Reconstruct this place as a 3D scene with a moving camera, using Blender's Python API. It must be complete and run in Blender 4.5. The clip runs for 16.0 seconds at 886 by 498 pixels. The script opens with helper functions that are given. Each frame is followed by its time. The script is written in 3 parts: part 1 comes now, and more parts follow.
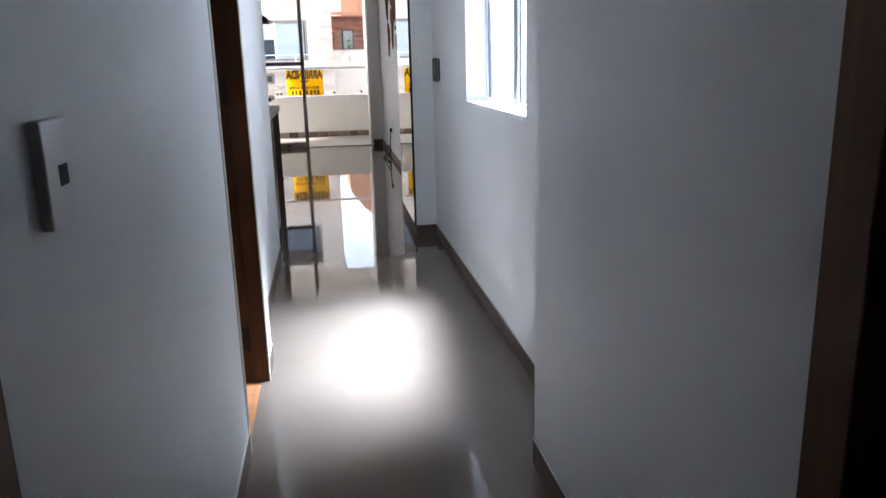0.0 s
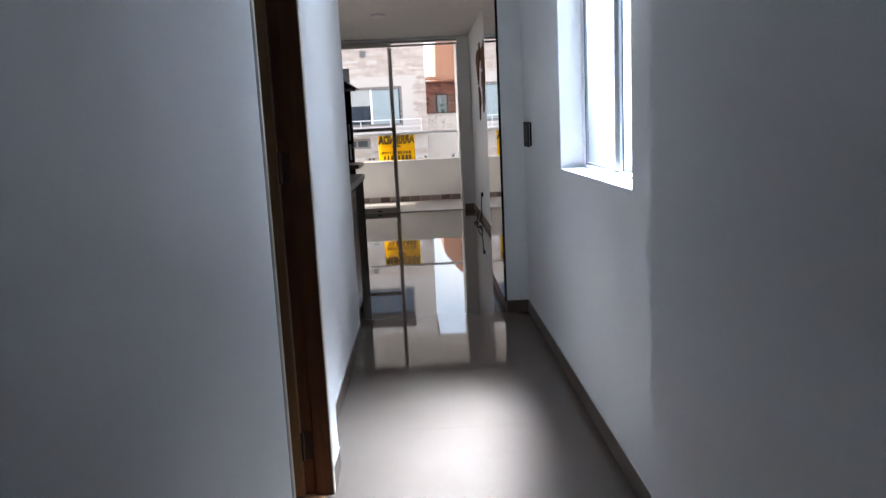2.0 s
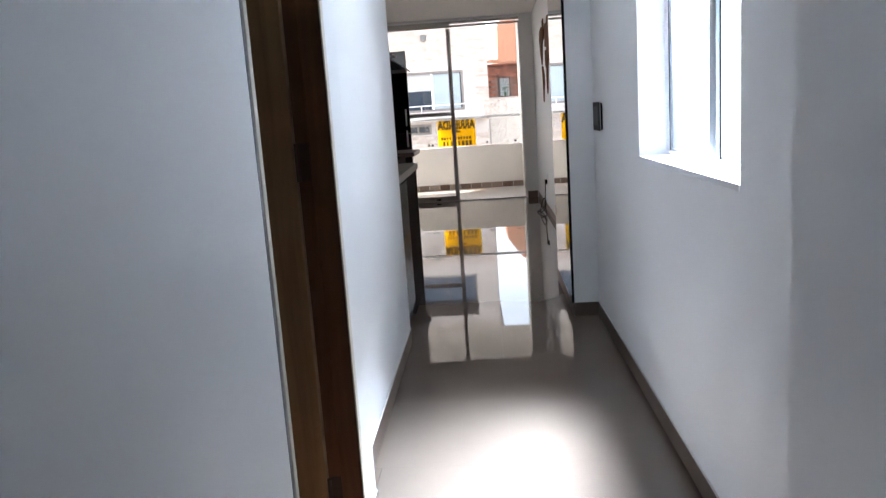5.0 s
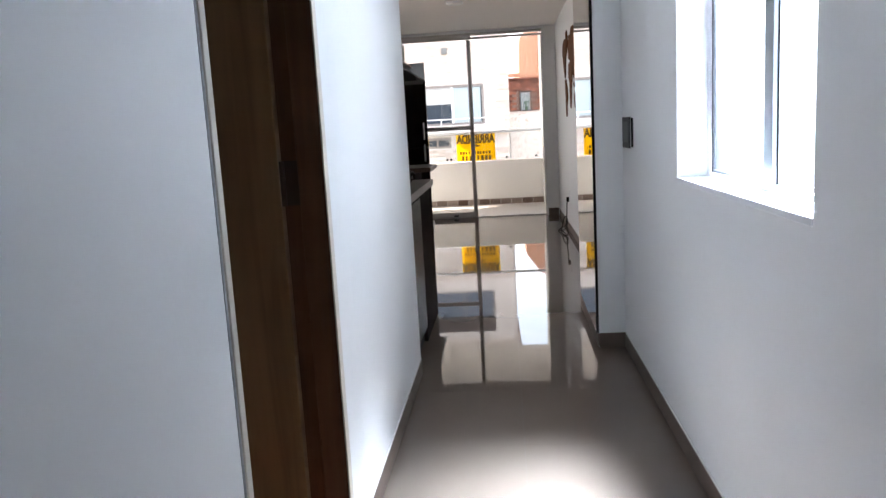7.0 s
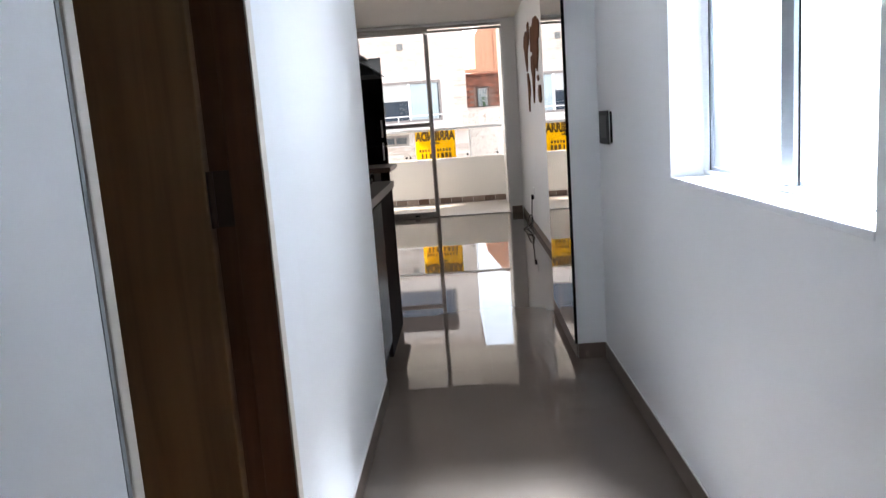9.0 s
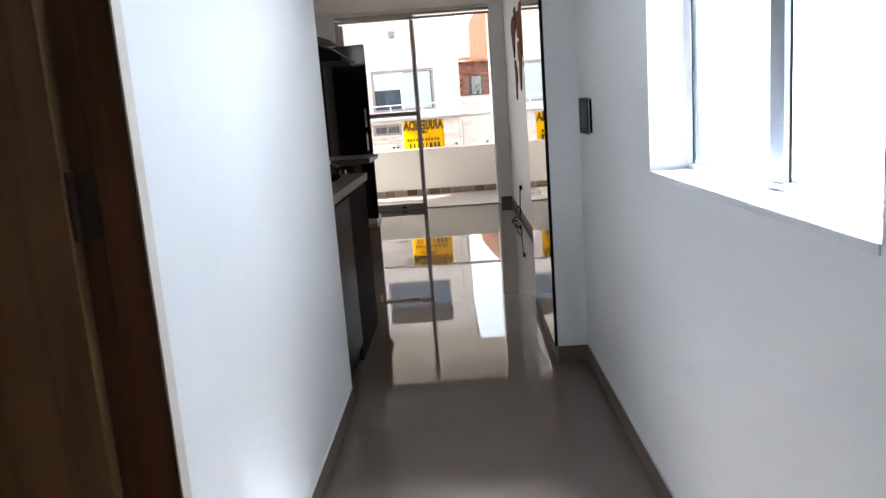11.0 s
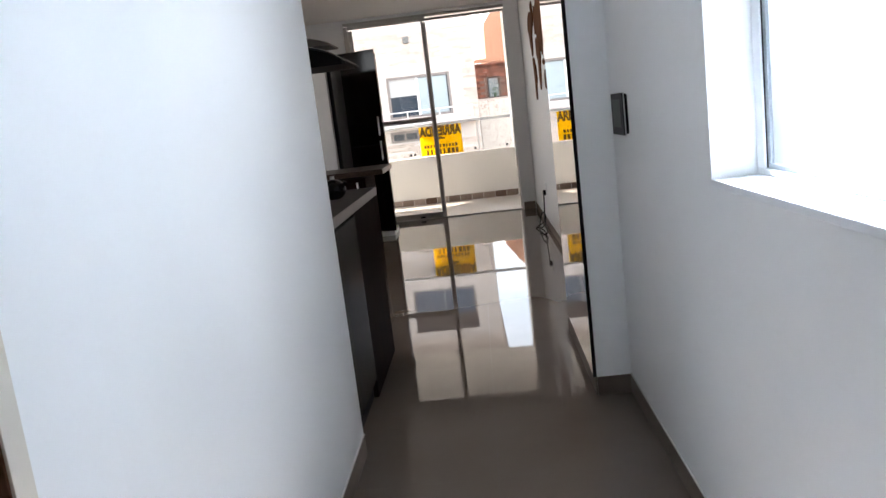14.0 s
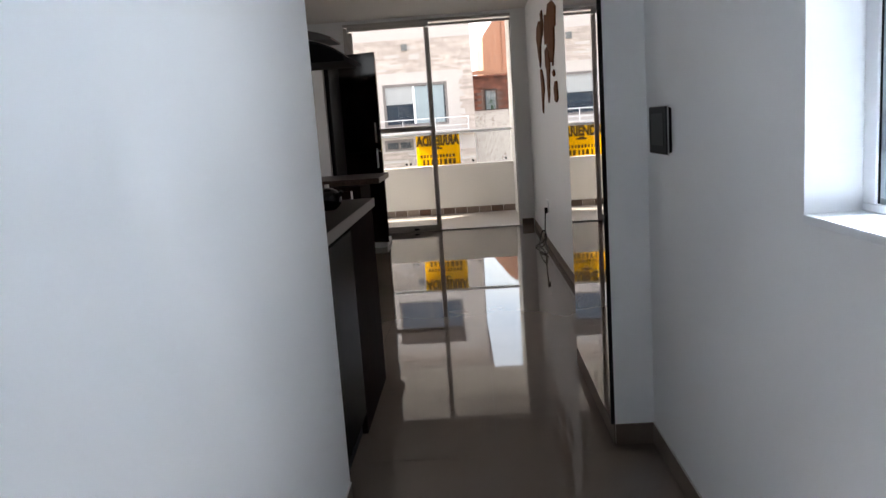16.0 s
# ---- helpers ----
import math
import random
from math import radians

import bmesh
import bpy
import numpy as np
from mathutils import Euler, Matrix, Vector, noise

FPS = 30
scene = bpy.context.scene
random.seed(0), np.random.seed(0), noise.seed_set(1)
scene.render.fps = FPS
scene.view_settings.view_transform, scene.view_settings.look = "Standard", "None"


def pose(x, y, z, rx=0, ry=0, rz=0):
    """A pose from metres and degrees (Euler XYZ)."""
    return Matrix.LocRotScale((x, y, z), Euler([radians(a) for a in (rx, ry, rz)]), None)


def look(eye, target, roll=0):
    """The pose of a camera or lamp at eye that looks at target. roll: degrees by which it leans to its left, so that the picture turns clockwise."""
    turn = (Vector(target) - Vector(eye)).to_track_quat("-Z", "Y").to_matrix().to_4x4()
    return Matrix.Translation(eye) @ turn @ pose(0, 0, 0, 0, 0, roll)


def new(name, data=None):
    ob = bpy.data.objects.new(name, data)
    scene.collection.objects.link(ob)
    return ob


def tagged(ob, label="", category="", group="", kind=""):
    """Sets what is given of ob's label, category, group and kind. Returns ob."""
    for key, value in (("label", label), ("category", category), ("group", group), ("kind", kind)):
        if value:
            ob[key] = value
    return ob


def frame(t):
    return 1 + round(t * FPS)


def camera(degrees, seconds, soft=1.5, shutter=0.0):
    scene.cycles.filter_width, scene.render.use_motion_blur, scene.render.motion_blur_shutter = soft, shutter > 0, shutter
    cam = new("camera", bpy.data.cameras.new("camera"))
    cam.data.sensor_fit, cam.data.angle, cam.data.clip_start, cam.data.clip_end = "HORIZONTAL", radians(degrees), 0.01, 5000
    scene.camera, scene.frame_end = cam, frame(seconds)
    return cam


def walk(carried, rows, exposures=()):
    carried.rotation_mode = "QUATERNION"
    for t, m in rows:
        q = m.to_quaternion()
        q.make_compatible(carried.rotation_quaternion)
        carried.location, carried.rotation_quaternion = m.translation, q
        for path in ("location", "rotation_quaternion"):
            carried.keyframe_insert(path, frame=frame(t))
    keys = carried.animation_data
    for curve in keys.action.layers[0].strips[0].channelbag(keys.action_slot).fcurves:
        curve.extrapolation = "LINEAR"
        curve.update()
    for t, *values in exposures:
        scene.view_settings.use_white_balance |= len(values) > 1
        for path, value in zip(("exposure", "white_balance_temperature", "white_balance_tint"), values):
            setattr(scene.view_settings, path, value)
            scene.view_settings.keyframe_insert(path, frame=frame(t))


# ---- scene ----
cam = camera(61.0, 16.0)
PATH = [
    (0, (-0.209, -1.188, 1.214), (0.113, 0.725, 0.726), -1.4),
    (0.5, (-0.119, -1.043, 1.225), (0.033, 0.912, 0.832), -2.4),
    (1, (-0.075, -1.007, 1.228), (0.001, 0.958, 0.867), -3.2),
    (1.5, (-0.081, -0.92, 1.22), (-0.006, 1.041, 0.835), -3.1),
    (2, (-0.126, -0.784, 1.231), (-0.043, 1.188, 0.906), -2.8),
    (2.5, (-0.169, -0.731, 1.227), (-0.105, 1.241, 0.902), -3.4),
    (3, (-0.172, -0.682, 1.225), (-0.093, 1.277, 0.828), -3.4),
    (3.5, (-0.111, -0.553, 1.223), (-0.156, 1.413, 0.862), -4.3),
    (4, (-0.05, -0.461, 1.224), (-0.148, 1.505, 0.87), -4.2),
    (6.5, (-0.131, -0.081, 1.219), (-0.2, 1.886, 0.867), -3.3),
    (7, (-0.07, -0.007, 1.223), (-0.205, 1.963, 0.906), -3.2),
    (7.5, (-0.053, 0.015, 1.218), (-0.224, 1.972, 0.841), -4.2),
    (8, (-0.077, 0.13, 1.218), (-0.183, 2.094, 0.856), -4.5),
    (8.5, (-0.127, 0.249, 1.227), (-0.16, 2.222, 0.899), -4.0),
    (11, (0.008, 0.564, 1.217), (-0.015, 2.531, 0.856), -4.3),
    (11.5, (-0.047, 0.685, 1.214), (-0.005, 2.661, 0.906), -3.8),
    (12, (-0.099, 0.738, 1.208), (0.007, 2.708, 0.881), -3.2),
    (12.5, (-0.111, 0.766, 1.21), (0.006, 2.725, 0.824), -3.8),
    (13, (-0.054, 0.883, 1.215), (-0.057, 2.847, 0.838), -4.7),
    (13.5, (0.014, 0.959, 1.221), (-0.044, 2.936, 0.926), -4.7),
    (14, (0.033, 0.979, 1.217), (-0.052, 2.947, 0.873), -6.8),
    (14.5, (-0.002, 1.087, 1.215), (-0.009, 3.062, 0.9), -5.8),
    (15, (-0.062, 1.183, 1.228), (-0.026, 3.164, 0.956), -4.6),
    (15.5, (-0.088, 1.224, 1.215), (0.01, 3.198, 0.907), -3.8),
    (16, (-0.048, 1.332, 1.21), (-0.097, 3.306, 0.89), -4.0),
]
EXPOSURES = [(0, 2.35, 6250, 12), (0.5, 1.50, 6200, 12), (1.5, 1.35, 6200, 12), (2, 1.75, 6200, 12), (2.5, 1.75, 6200, 12), (3, 1.60, 6200, 12),
             (3.5, 1.80, 6250, 12), (4, 2.05, 6300, 12), (7, 2.50, 6450, 12), (8.5, 2.45, 6500, 12), (11, 2.55, 6550, 11), (12.5, 2.45, 6600, 11),
             (13.5, 2.45, 6600, 11), (14.0, 2.40, 6600, 11), (14.5, 2.05, 6600, 11), (15.0, 1.55, 6600, 11), (15.4, 1.80, 6600, 11), (16, 1.88, 6600, 11)]
walk(cam, [(t, look(eye, target, roll)) for t, eye, target, roll in PATH], EXPOSURES)

# ---- world and light ----
world = bpy.data.worlds.new("world")
scene.world = world
world.use_nodes = True
wn = world.node_tree.nodes
sky = wn.new("ShaderNodeTexSky")
sky.sky_type, sky.sun_disc = "NISHITA", False
sky.dust_density, sky.ozone_density = 2.0, 1.0
sky.sun_elevation, sky.sun_rotation = radians(50), radians(297)
wn["Background"].inputs["Strength"].default_value = 0.15
# thin bright clouds over the whole sky
puffs, cover, haze = wn.new("ShaderNodeTexNoise"), wn.new("ShaderNodeValToRGB"), wn.new("ShaderNodeMix")
puffs.inputs["Scale"].default_value, puffs.inputs["Detail"].default_value = 2.6, 7
cover.color_ramp.elements[0].position, cover.color_ramp.elements[1].position = 0.25, 0.46
haze.data_type = "RGBA"
haze.inputs["B"].default_value = (5.4, 5.6, 5.9, 1)
world.node_tree.links.new(puffs.outputs["Fac"], cover.inputs["Fac"])
world.node_tree.links.new(cover.outputs["Color"], haze.inputs["Factor"])
world.node_tree.links.new(sky.outputs[0], haze.inputs["A"])
world.node_tree.links.new(haze.outputs["Result"], wn["Background"].inputs["Color"])
sun = new("sun", bpy.data.lights.new("sun", "SUN"))
sun.data.energy, sun.data.angle, sun.data.color = 5.0, radians(0.5), (1.0, 0.91, 0.78)
sun.matrix_world = look((0, 0, 0), (0.75, -0.35, -1.0))
# daylight that falls down the light well and in through the frosted window
for name, eye, target, sx, sy, watts, spread in (("well_beam", (1.10, 2.05, 2.40), (0.17, 1.66, 0.0), 1.6, 0.65, 32.0, 37),
                                                 ("well_glow", (1.45, 2.15, 1.60), (-1.0, 3.10, 1.25), 2.5, 1.9, 5.0, 120)):
    lamp = new(name, bpy.data.lights.new(name, "AREA"))
    lamp.data.shape, lamp.data.size, lamp.data.size_y, lamp.data.energy = "RECTANGLE", sx, sy, watts
    lamp.data.spread = radians(spread)
    lamp.data.color = (0.89, 0.945, 1.01) if name == "well_glow" else (0.82, 0.96, 1.12)
    lamp.matrix_world = look(eye, target)


# ---- materials ----
def mat(name, color, rough=0.5, metal=0.0, spec=0.5, var=0.06, scale=3.0, bump=0.0, bscale=200.0, coat=0.0):
    m = bpy.data.materials.new(name)
    m.use_nodes = True
    nt = m.node_tree
    b = nt.nodes["Principled BSDF"]
    b.inputs["Roughness"].default_value = rough
    b.inputs["Metallic"].default_value = metal
    b.inputs["Specular IOR Level"].default_value = spec
    b.inputs["Coat Weight"].default_value = coat
    co = nt.nodes.new("ShaderNodeTexCoord")
    no = nt.nodes.new("ShaderNodeTexNoise")
    no.inputs["Scale"].default_value = scale
    no.inputs["Detail"].default_value = 6
    nt.links.new(co.outputs["Object"], no.inputs["Vector"])
    ramp = nt.nodes.new("ShaderNodeValToRGB")
    c = color
    ramp.color_ramp.elements[0].position, ramp.color_ramp.elements[1].position = 0.3, 0.7
    ramp.color_ramp.elements[0].color = (c[0] * (1 - var), c[1] * (1 - var), c[2] * (1 - var), 1)
    ramp.color_ramp.elements[1].color = (c[0] * (1 + var), c[1] * (1 + var), c[2] * (1 + var), 1)
    nt.links.new(no.outputs["Fac"], ramp.inputs["Fac"])
    nt.links.new(ramp.outputs["Color"], b.inputs["Base Color"])
    if bump:
        n2 = nt.nodes.new("ShaderNodeTexNoise")
        n2.inputs["Scale"].default_value = bscale
        n2.inputs["Detail"].default_value = 4
        nt.links.new(co.outputs["Object"], n2.inputs["Vector"])
        bp = nt.nodes.new("ShaderNodeBump")
        bp.inputs["Strength"].default_value = bump
        bp.inputs["Distance"].default_value = 0.002
        nt.links.new(n2.outputs["Fac"], bp.inputs["Height"])
        nt.links.new(bp.outputs["Normal"], b.inputs["Normal"])
    return m


def wood(name, dark, light, rough=0.4, grain=(14, 14, 0.9), coat=0.0):
    m = bpy.data.materials.new(name)
    m.use_nodes = True
    nt = m.node_tree
    b = nt.nodes["Principled BSDF"]
    b.inputs["Roughness"].default_value = rough
    b.inputs["Coat Weight"].default_value = coat
    co = nt.nodes.new("ShaderNodeTexCoord")
    mp = nt.nodes.new("ShaderNodeMapping")
    mp.inputs["Scale"].default_value = grain
    nt.links.new(co.outputs["Object"], mp.inputs["Vector"])
    no = nt.nodes.new("ShaderNodeTexNoise")
    no.inputs["Scale"].default_value = 2.0
    no.inputs["Detail"].default_value = 8
    no.inputs["Distortion"].default_value = 0.8
    nt.links.new(mp.outputs[0], no.inputs["Vector"])
    ramp = nt.nodes.new("ShaderNodeValToRGB")
    ramp.color_ramp.elements[0].position, ramp.color_ramp.elements[1].position = 0.3, 0.72
    ramp.color_ramp.elements[0].color = (*dark, 1)
    ramp.color_ramp.elements[1].color = (*light, 1)
    nt.links.new(no.outputs["Fac"], ramp.inputs["Fac"])
    oi = nt.nodes.new("ShaderNodeObjectInfo")
    hs = nt.nodes.new("ShaderNodeHueSaturation")
    mr = nt.nodes.new("ShaderNodeMapRange")
    mr.inputs["To Min"].default_value, mr.inputs["To Max"].default_value = 0.85, 1.12
    nt.links.new(oi.outputs["Random"], mr.inputs["Value"])
    nt.links.new(mr.outputs[0], hs.inputs["Value"])
    nt.links.new(ramp.outputs["Color"], hs.inputs["Color"])
    nt.links.new(hs.outputs["Color"], b.inputs["Base Color"])
    bp = nt.nodes.new("ShaderNodeBump")
    bp.inputs["Strength"].default_value, bp.inputs["Distance"].default_value = 0.15, 0.001
    nt.links.new(no.outputs["Fac"], bp.inputs["Height"])
    nt.links.new(bp.outputs["Normal"], b.inputs["Normal"])
    return m


def glass(name, rough=0.0, color=(0.97, 0.98, 0.98)):
    m = bpy.data.materials.new(name)
    m.use_nodes = True
    nt = m.node_tree
    nt.nodes.remove(nt.nodes["Principled BSDF"])
    out = nt.nodes["Material Output"]
    tr = nt.nodes.new("ShaderNodeBsdfTransparent")
    tr.inputs["Color"].default_value = (*color, 1)
    gl = nt.nodes.new("ShaderNodeBsdfGlossy")
    gl.inputs["Roughness"].default_value = rough
    fr = nt.nodes.new("ShaderNodeFresnel")
    fr.inputs["IOR"].default_value = 1.35
    mx = nt.nodes.new("ShaderNodeMixShader")
    nt.links.new(fr.outputs[0], mx.inputs[0])
    nt.links.new(tr.outputs[0], mx.inputs[1])
    nt.links.new(gl.outputs[0], mx.inputs[2])
    nt.links.new(mx.outputs[0], out.inputs["Surface"])
    return m


M_WALL = mat("white_wall_paint", (0.79, 0.795, 0.80), 0.55, var=0.02, scale=1.5, bump=0.08, bscale=90)
M_CEIL = mat("ceiling_paint", (0.78, 0.74, 0.70), 0.8, var=0.02, scale=1.2)
M_TILE = mat("polished_porcelain_tile", (0.155, 0.123, 0.102), 0.02, spec=0.55, var=0.06, scale=2.5)
M_GROUT = mat("tile_grout", (0.10, 0.08, 0.068), 0.8)
M_BASE = mat("beige_tile_baseboard", (0.150, 0.112, 0.092), 0.55, spec=0.15, var=0.08, scale=6)
M_BEAD = mat("pale_filler", (0.62, 0.60, 0.58), 0.7)
M_JAMB = wood("brown_door_wood", (0.165, 0.095, 0.043), (0.25, 0.148, 0.070), 0.42)
M_JAMB_D = wood("dark_door_wood", (0.105, 0.045, 0.022), (0.175, 0.078, 0.038), 0.5)
M_JAMB_D.node_tree.nodes["Principled BSDF"].inputs["Specular IOR Level"].default_value = 0.15
M_ALU = mat("dark_aluminium", (0.46, 0.43, 0.41), 0.4, metal=0.3, var=0.03)
M_ALU_L = mat("silver_aluminium", (0.33, 0.36, 0.39), 0.38, metal=0.6, var=0.03)
M_BLACK = mat("black_gloss", (0.010, 0.007, 0.007), 0.12, spec=0.35, var=0.2)
M_BLACK_M = mat("black_matt", (0.010, 0.009, 0.010), 0.5, spec=0.12, var=0.2)
M_ESP = wood("espresso_wood", (0.006, 0.003, 0.003), (0.015, 0.007, 0.006), 0.5)
M_ESP.node_tree.nodes["Principled BSDF"].inputs["Specular IOR Level"].default_value = 0.03
M_STONE = mat("brown_granite", (0.028, 0.019, 0.016), 0.35, spec=0.12, var=0.35, scale=60)
M_STONE_E = mat("granite_edge", (0.10, 0.072, 0.058), 0.35, var=0.2, scale=60)
M_WHITE = mat("white_plastic", (0.75, 0.76, 0.78), 0.35, var=0.01)
M_PLASTER = mat("cream_plaster", (0.80, 0.76, 0.71), 0.85, var=0.03, scale=4, bump=0.2, bscale=60)
# even grey, set darker than the cream plaster to dim its floor reflection
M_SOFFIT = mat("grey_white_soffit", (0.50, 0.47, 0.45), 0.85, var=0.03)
M_YELLOW = mat("yellow_vinyl", (0.95, 0.66, 0.01), 0.5, var=0.03)
ynt = M_YELLOW.node_tree
y_tl = ynt.nodes.new("ShaderNodeBsdfTranslucent")
y_tl.inputs["Color"].default_value = (1.0, 0.70, 0.015, 1)
y_mx = ynt.nodes.new("ShaderNodeMixShader")
y_mx.inputs[0].default_value = 0.75
ynt.links.new(ynt.nodes["Principled BSDF"].outputs[0], y_mx.inputs[1])
ynt.links.new(y_tl.outputs[0], y_mx.inputs[2])
ynt.links.new(y_mx.outputs[0], ynt.nodes["Material Output"].inputs["Surface"])
M_PRINT = mat("dark_print", (0.13, 0.08, 0.012), 0.6)
M_BRICKY = mat("orange_block", (0.44, 0.22, 0.14), 0.9, var=0.2, scale=8, bump=0.3, bscale=30)
M_BRICKD = mat("dark_brick", (0.15, 0.055, 0.035), 0.9, var=0.45, scale=6, bump=0.3, bscale=30)
M_FACADE = mat("white_render", (0.46, 0.415, 0.395), 0.85, var=0.02)
M_SLATE = mat("pale_stone_cladding", (0.41, 0.345, 0.31), 0.9, var=0.16, scale=6, bump=0.4, bscale=20)
for m, amount in ((M_SLATE, 0.16), (M_BRICKD, 0.45)):
    nt = m.node_tree
    geo = nt.nodes.new("ShaderNodeNewGeometry")
    mr = nt.nodes.new("ShaderNodeMapRange")
    mr.inputs["To Min"].default_value, mr.inputs["To Max"].default_value = 1 - amount, 1 + amount
    hs = nt.nodes.new("ShaderNodeHueSaturation")
    nt.links.new(geo.outputs["Random Per Island"], mr.inputs["Value"])
    nt.links.new(mr.outputs[0], hs.inputs["Value"])
    src = nt.nodes["Principled BSDF"].inputs["Base Color"].links[0].from_socket
    nt.links.new(src, hs.inputs["Color"])
    nt.links.new(hs.outputs["Color"], nt.nodes["Principled BSDF"].inputs["Base Color"])
for m, ior in ((M_ESP, 1.15), (M_BLACK_M, 1.2), (M_STONE, 1.25)):
    m.node_tree.nodes["Principled BSDF"].inputs["IOR"].default_value = ior
# pale so that the unseen street throws light up at ceiling and facades
M_STREET = mat("pale_bounce_street", (0.30, 0.29, 0.28), 0.9, var=0.2, scale=5)
M_WINGL = mat("dark_window_glass", (0.02, 0.03, 0.045), 0.08)
# blue of the reflected sky is put into the base colour of these panes
M_SKY_GLASS = mat("sky_tinted_glass", (0.06, 0.078, 0.105), 0.06, metal=0.6, var=0.05)
M_CURT = mat("pale_curtain", (0.27, 0.32, 0.345), 0.8, var=0.05)
M_LAM = wood("orange_laminate", (0.30, 0.12, 0.05), (0.52, 0.25, 0.12), 0.3, grain=(14, 1.2, 14))
M_MAP = wood("map_wood", (0.085, 0.032, 0.016), (0.155, 0.065, 0.030), 0.9)
M_MAP.node_tree.nodes["Principled BSDF"].inputs["Specular IOR Level"].default_value = 0.1
M_STEEL = mat("brushed_steel", (0.6, 0.6, 0.6), 0.3, metal=1.0, var=0.03)
M_SCREEN = mat("screen_glass", (0.010, 0.011, 0.011), 0.4, spec=0.2)
M_FACE = mat("intercom_face", (0.008, 0.008, 0.009), 0.5, spec=0.15)
# shade put into the paint: dark so that these walls bounce little light
M_SHADED_WALL = mat("shade_dark_paint", (0.12, 0.11, 0.10), 0.8)
M_GLASS = glass("clear_glass")
M_MIRROR = mat("mirror_silver", (0.86, 0.87, 0.87), 0.005, metal=1.0, var=0.0)
M_FROST = bpy.data.materials.new("frosted_glass")
M_FROST.use_nodes = True
fnt = M_FROST.node_tree
fnt.nodes.remove(fnt.nodes["Principled BSDF"])
f_tl = fnt.nodes.new("ShaderNodeBsdfTranslucent")
f_gl = fnt.nodes.new("ShaderNodeBsdfGlossy")
f_gl.inputs["Roughness"].default_value = 0.35
f_mx = fnt.nodes.new("ShaderNodeMixShader")
f_mx.inputs[0].default_value = 0.06
f_co = fnt.nodes.new("ShaderNodeTexCoord")
f_mp = fnt.nodes.new("ShaderNodeMapping")
f_mp.inputs["Scale"].default_value = (3.0, 3.0, 1.2)
f_no = fnt.nodes.new("ShaderNodeTexNoise")
f_no.inputs["Scale"].default_value = 1.4
f_no.inputs["Detail"].default_value = 3
f_rp = fnt.nodes.new("ShaderNodeValToRGB")
f_rp.color_ramp.elements[0].position, f_rp.color_ramp.elements[1].position = 0.35, 0.62
f_rp.color_ramp.elements[0].color, f_rp.color_ramp.elements[1].color = (0.19, 0.197, 0.203, 1), (0.25, 0.253, 0.258, 1)
fnt.links.new(f_co.outputs["Object"], f_mp.inputs["Vector"])
fnt.links.new(f_mp.outputs[0], f_no.inputs["Vector"])
fnt.links.new(f_no.outputs["Fac"], f_rp.inputs["Fac"])
fnt.links.new(f_rp.outputs["Color"], f_tl.inputs["Color"])
fnt.links.new(f_tl.outputs[0], f_mx.inputs[1])
fnt.links.new(f_gl.outputs[0], f_mx.inputs[2])
fnt.links.new(f_mx.outputs[0], fnt.nodes["Material Output"].inputs["Surface"])
M_PEBBLE = bpy.data.materials.new("pebbled_wall")
M_PEBBLE.use_nodes = True
pnt = M_PEBBLE.node_tree
pb = pnt.nodes["Principled BSDF"]
pb.inputs["Roughness"].default_value = 0.95
p_co = pnt.nodes.new("ShaderNodeTexCoord")
p_no = pnt.nodes.new("ShaderNodeTexNoise")
p_no.inputs["Scale"].default_value = 19.0
p_no.inputs["Detail"].default_value = 5
p_rp = pnt.nodes.new("ShaderNodeValToRGB")
p_rp.color_ramp.elements[0].position, p_rp.color_ramp.elements[1].position = 0.36, 0.44
p_rp.color_ramp.elements[0].color, p_rp.color_ramp.elements[1].color = (0.27, 0.21, 0.18, 1), (0.52, 0.47, 0.43, 1)
pnt.links.new(p_co.outputs["Object"], p_no.inputs["Vector"])
pnt.links.new(p_no.outputs["Fac"], p_rp.inputs["Fac"])
pnt.links.new(p_rp.outputs["Color"], pb.inputs["Base Color"])
M_BORDER = bpy.data.materials.new("border_tile")
M_BORDER.use_nodes = True
bnt = M_BORDER.node_tree
b_oi = bnt.nodes.new("ShaderNodeObjectInfo")
b_rp = bnt.nodes.new("ShaderNodeValToRGB")
b_rp.color_ramp.elements[0].color, b_rp.color_ramp.elements[1].color = (0.10, 0.045, 0.025, 1), (0.36, 0.29, 0.24, 1)
bnt.links.new(b_oi.outputs["Random"], b_rp.inputs["Fac"])
bnt.links.new(b_rp.outputs["Color"], bnt.nodes["Principled BSDF"].inputs["Base Color"])
bnt.nodes["Principled BSDF"].inputs["Roughness"].default_value = 0.4
M_LEAF = mat("leaf_green", (0.05, 0.11, 0.05), 0.6, var=0.3)
M_LAMP = mat("lamp_diffuser", (0.8, 0.8, 0.78), 0.4, var=0.01)


M_DOORGL = mat("appliance_gloss", (0.007, 0.006, 0.007), 0.25, spec=0.04, var=0.1)
M_DOORGL.node_tree.nodes["Principled BSDF"].inputs["IOR"].default_value = 1.2
M_HINGE = mat("dull_bronze", (0.07, 0.042, 0.030), 0.6, spec=0.2)
# grey that stands in for shade along the door edge
M_EDGE_SHADE = mat("grey_edge_shade", (0.30, 0.31, 0.32), 0.8, var=0.15, scale=12)
M_LAMPG = mat("lamp_grey", (0.12, 0.12, 0.12), 0.6)
M_SHUT = mat("dark_shutter", (0.030, 0.019, 0.016), 0.6)
M_FRAMEG = mat("grey_brown_frame", (0.17, 0.15, 0.145), 0.5, metal=0.2)
M_CREAM = mat("cream_door_edge", (0.64, 0.585, 0.51), 0.5, var=0.03)
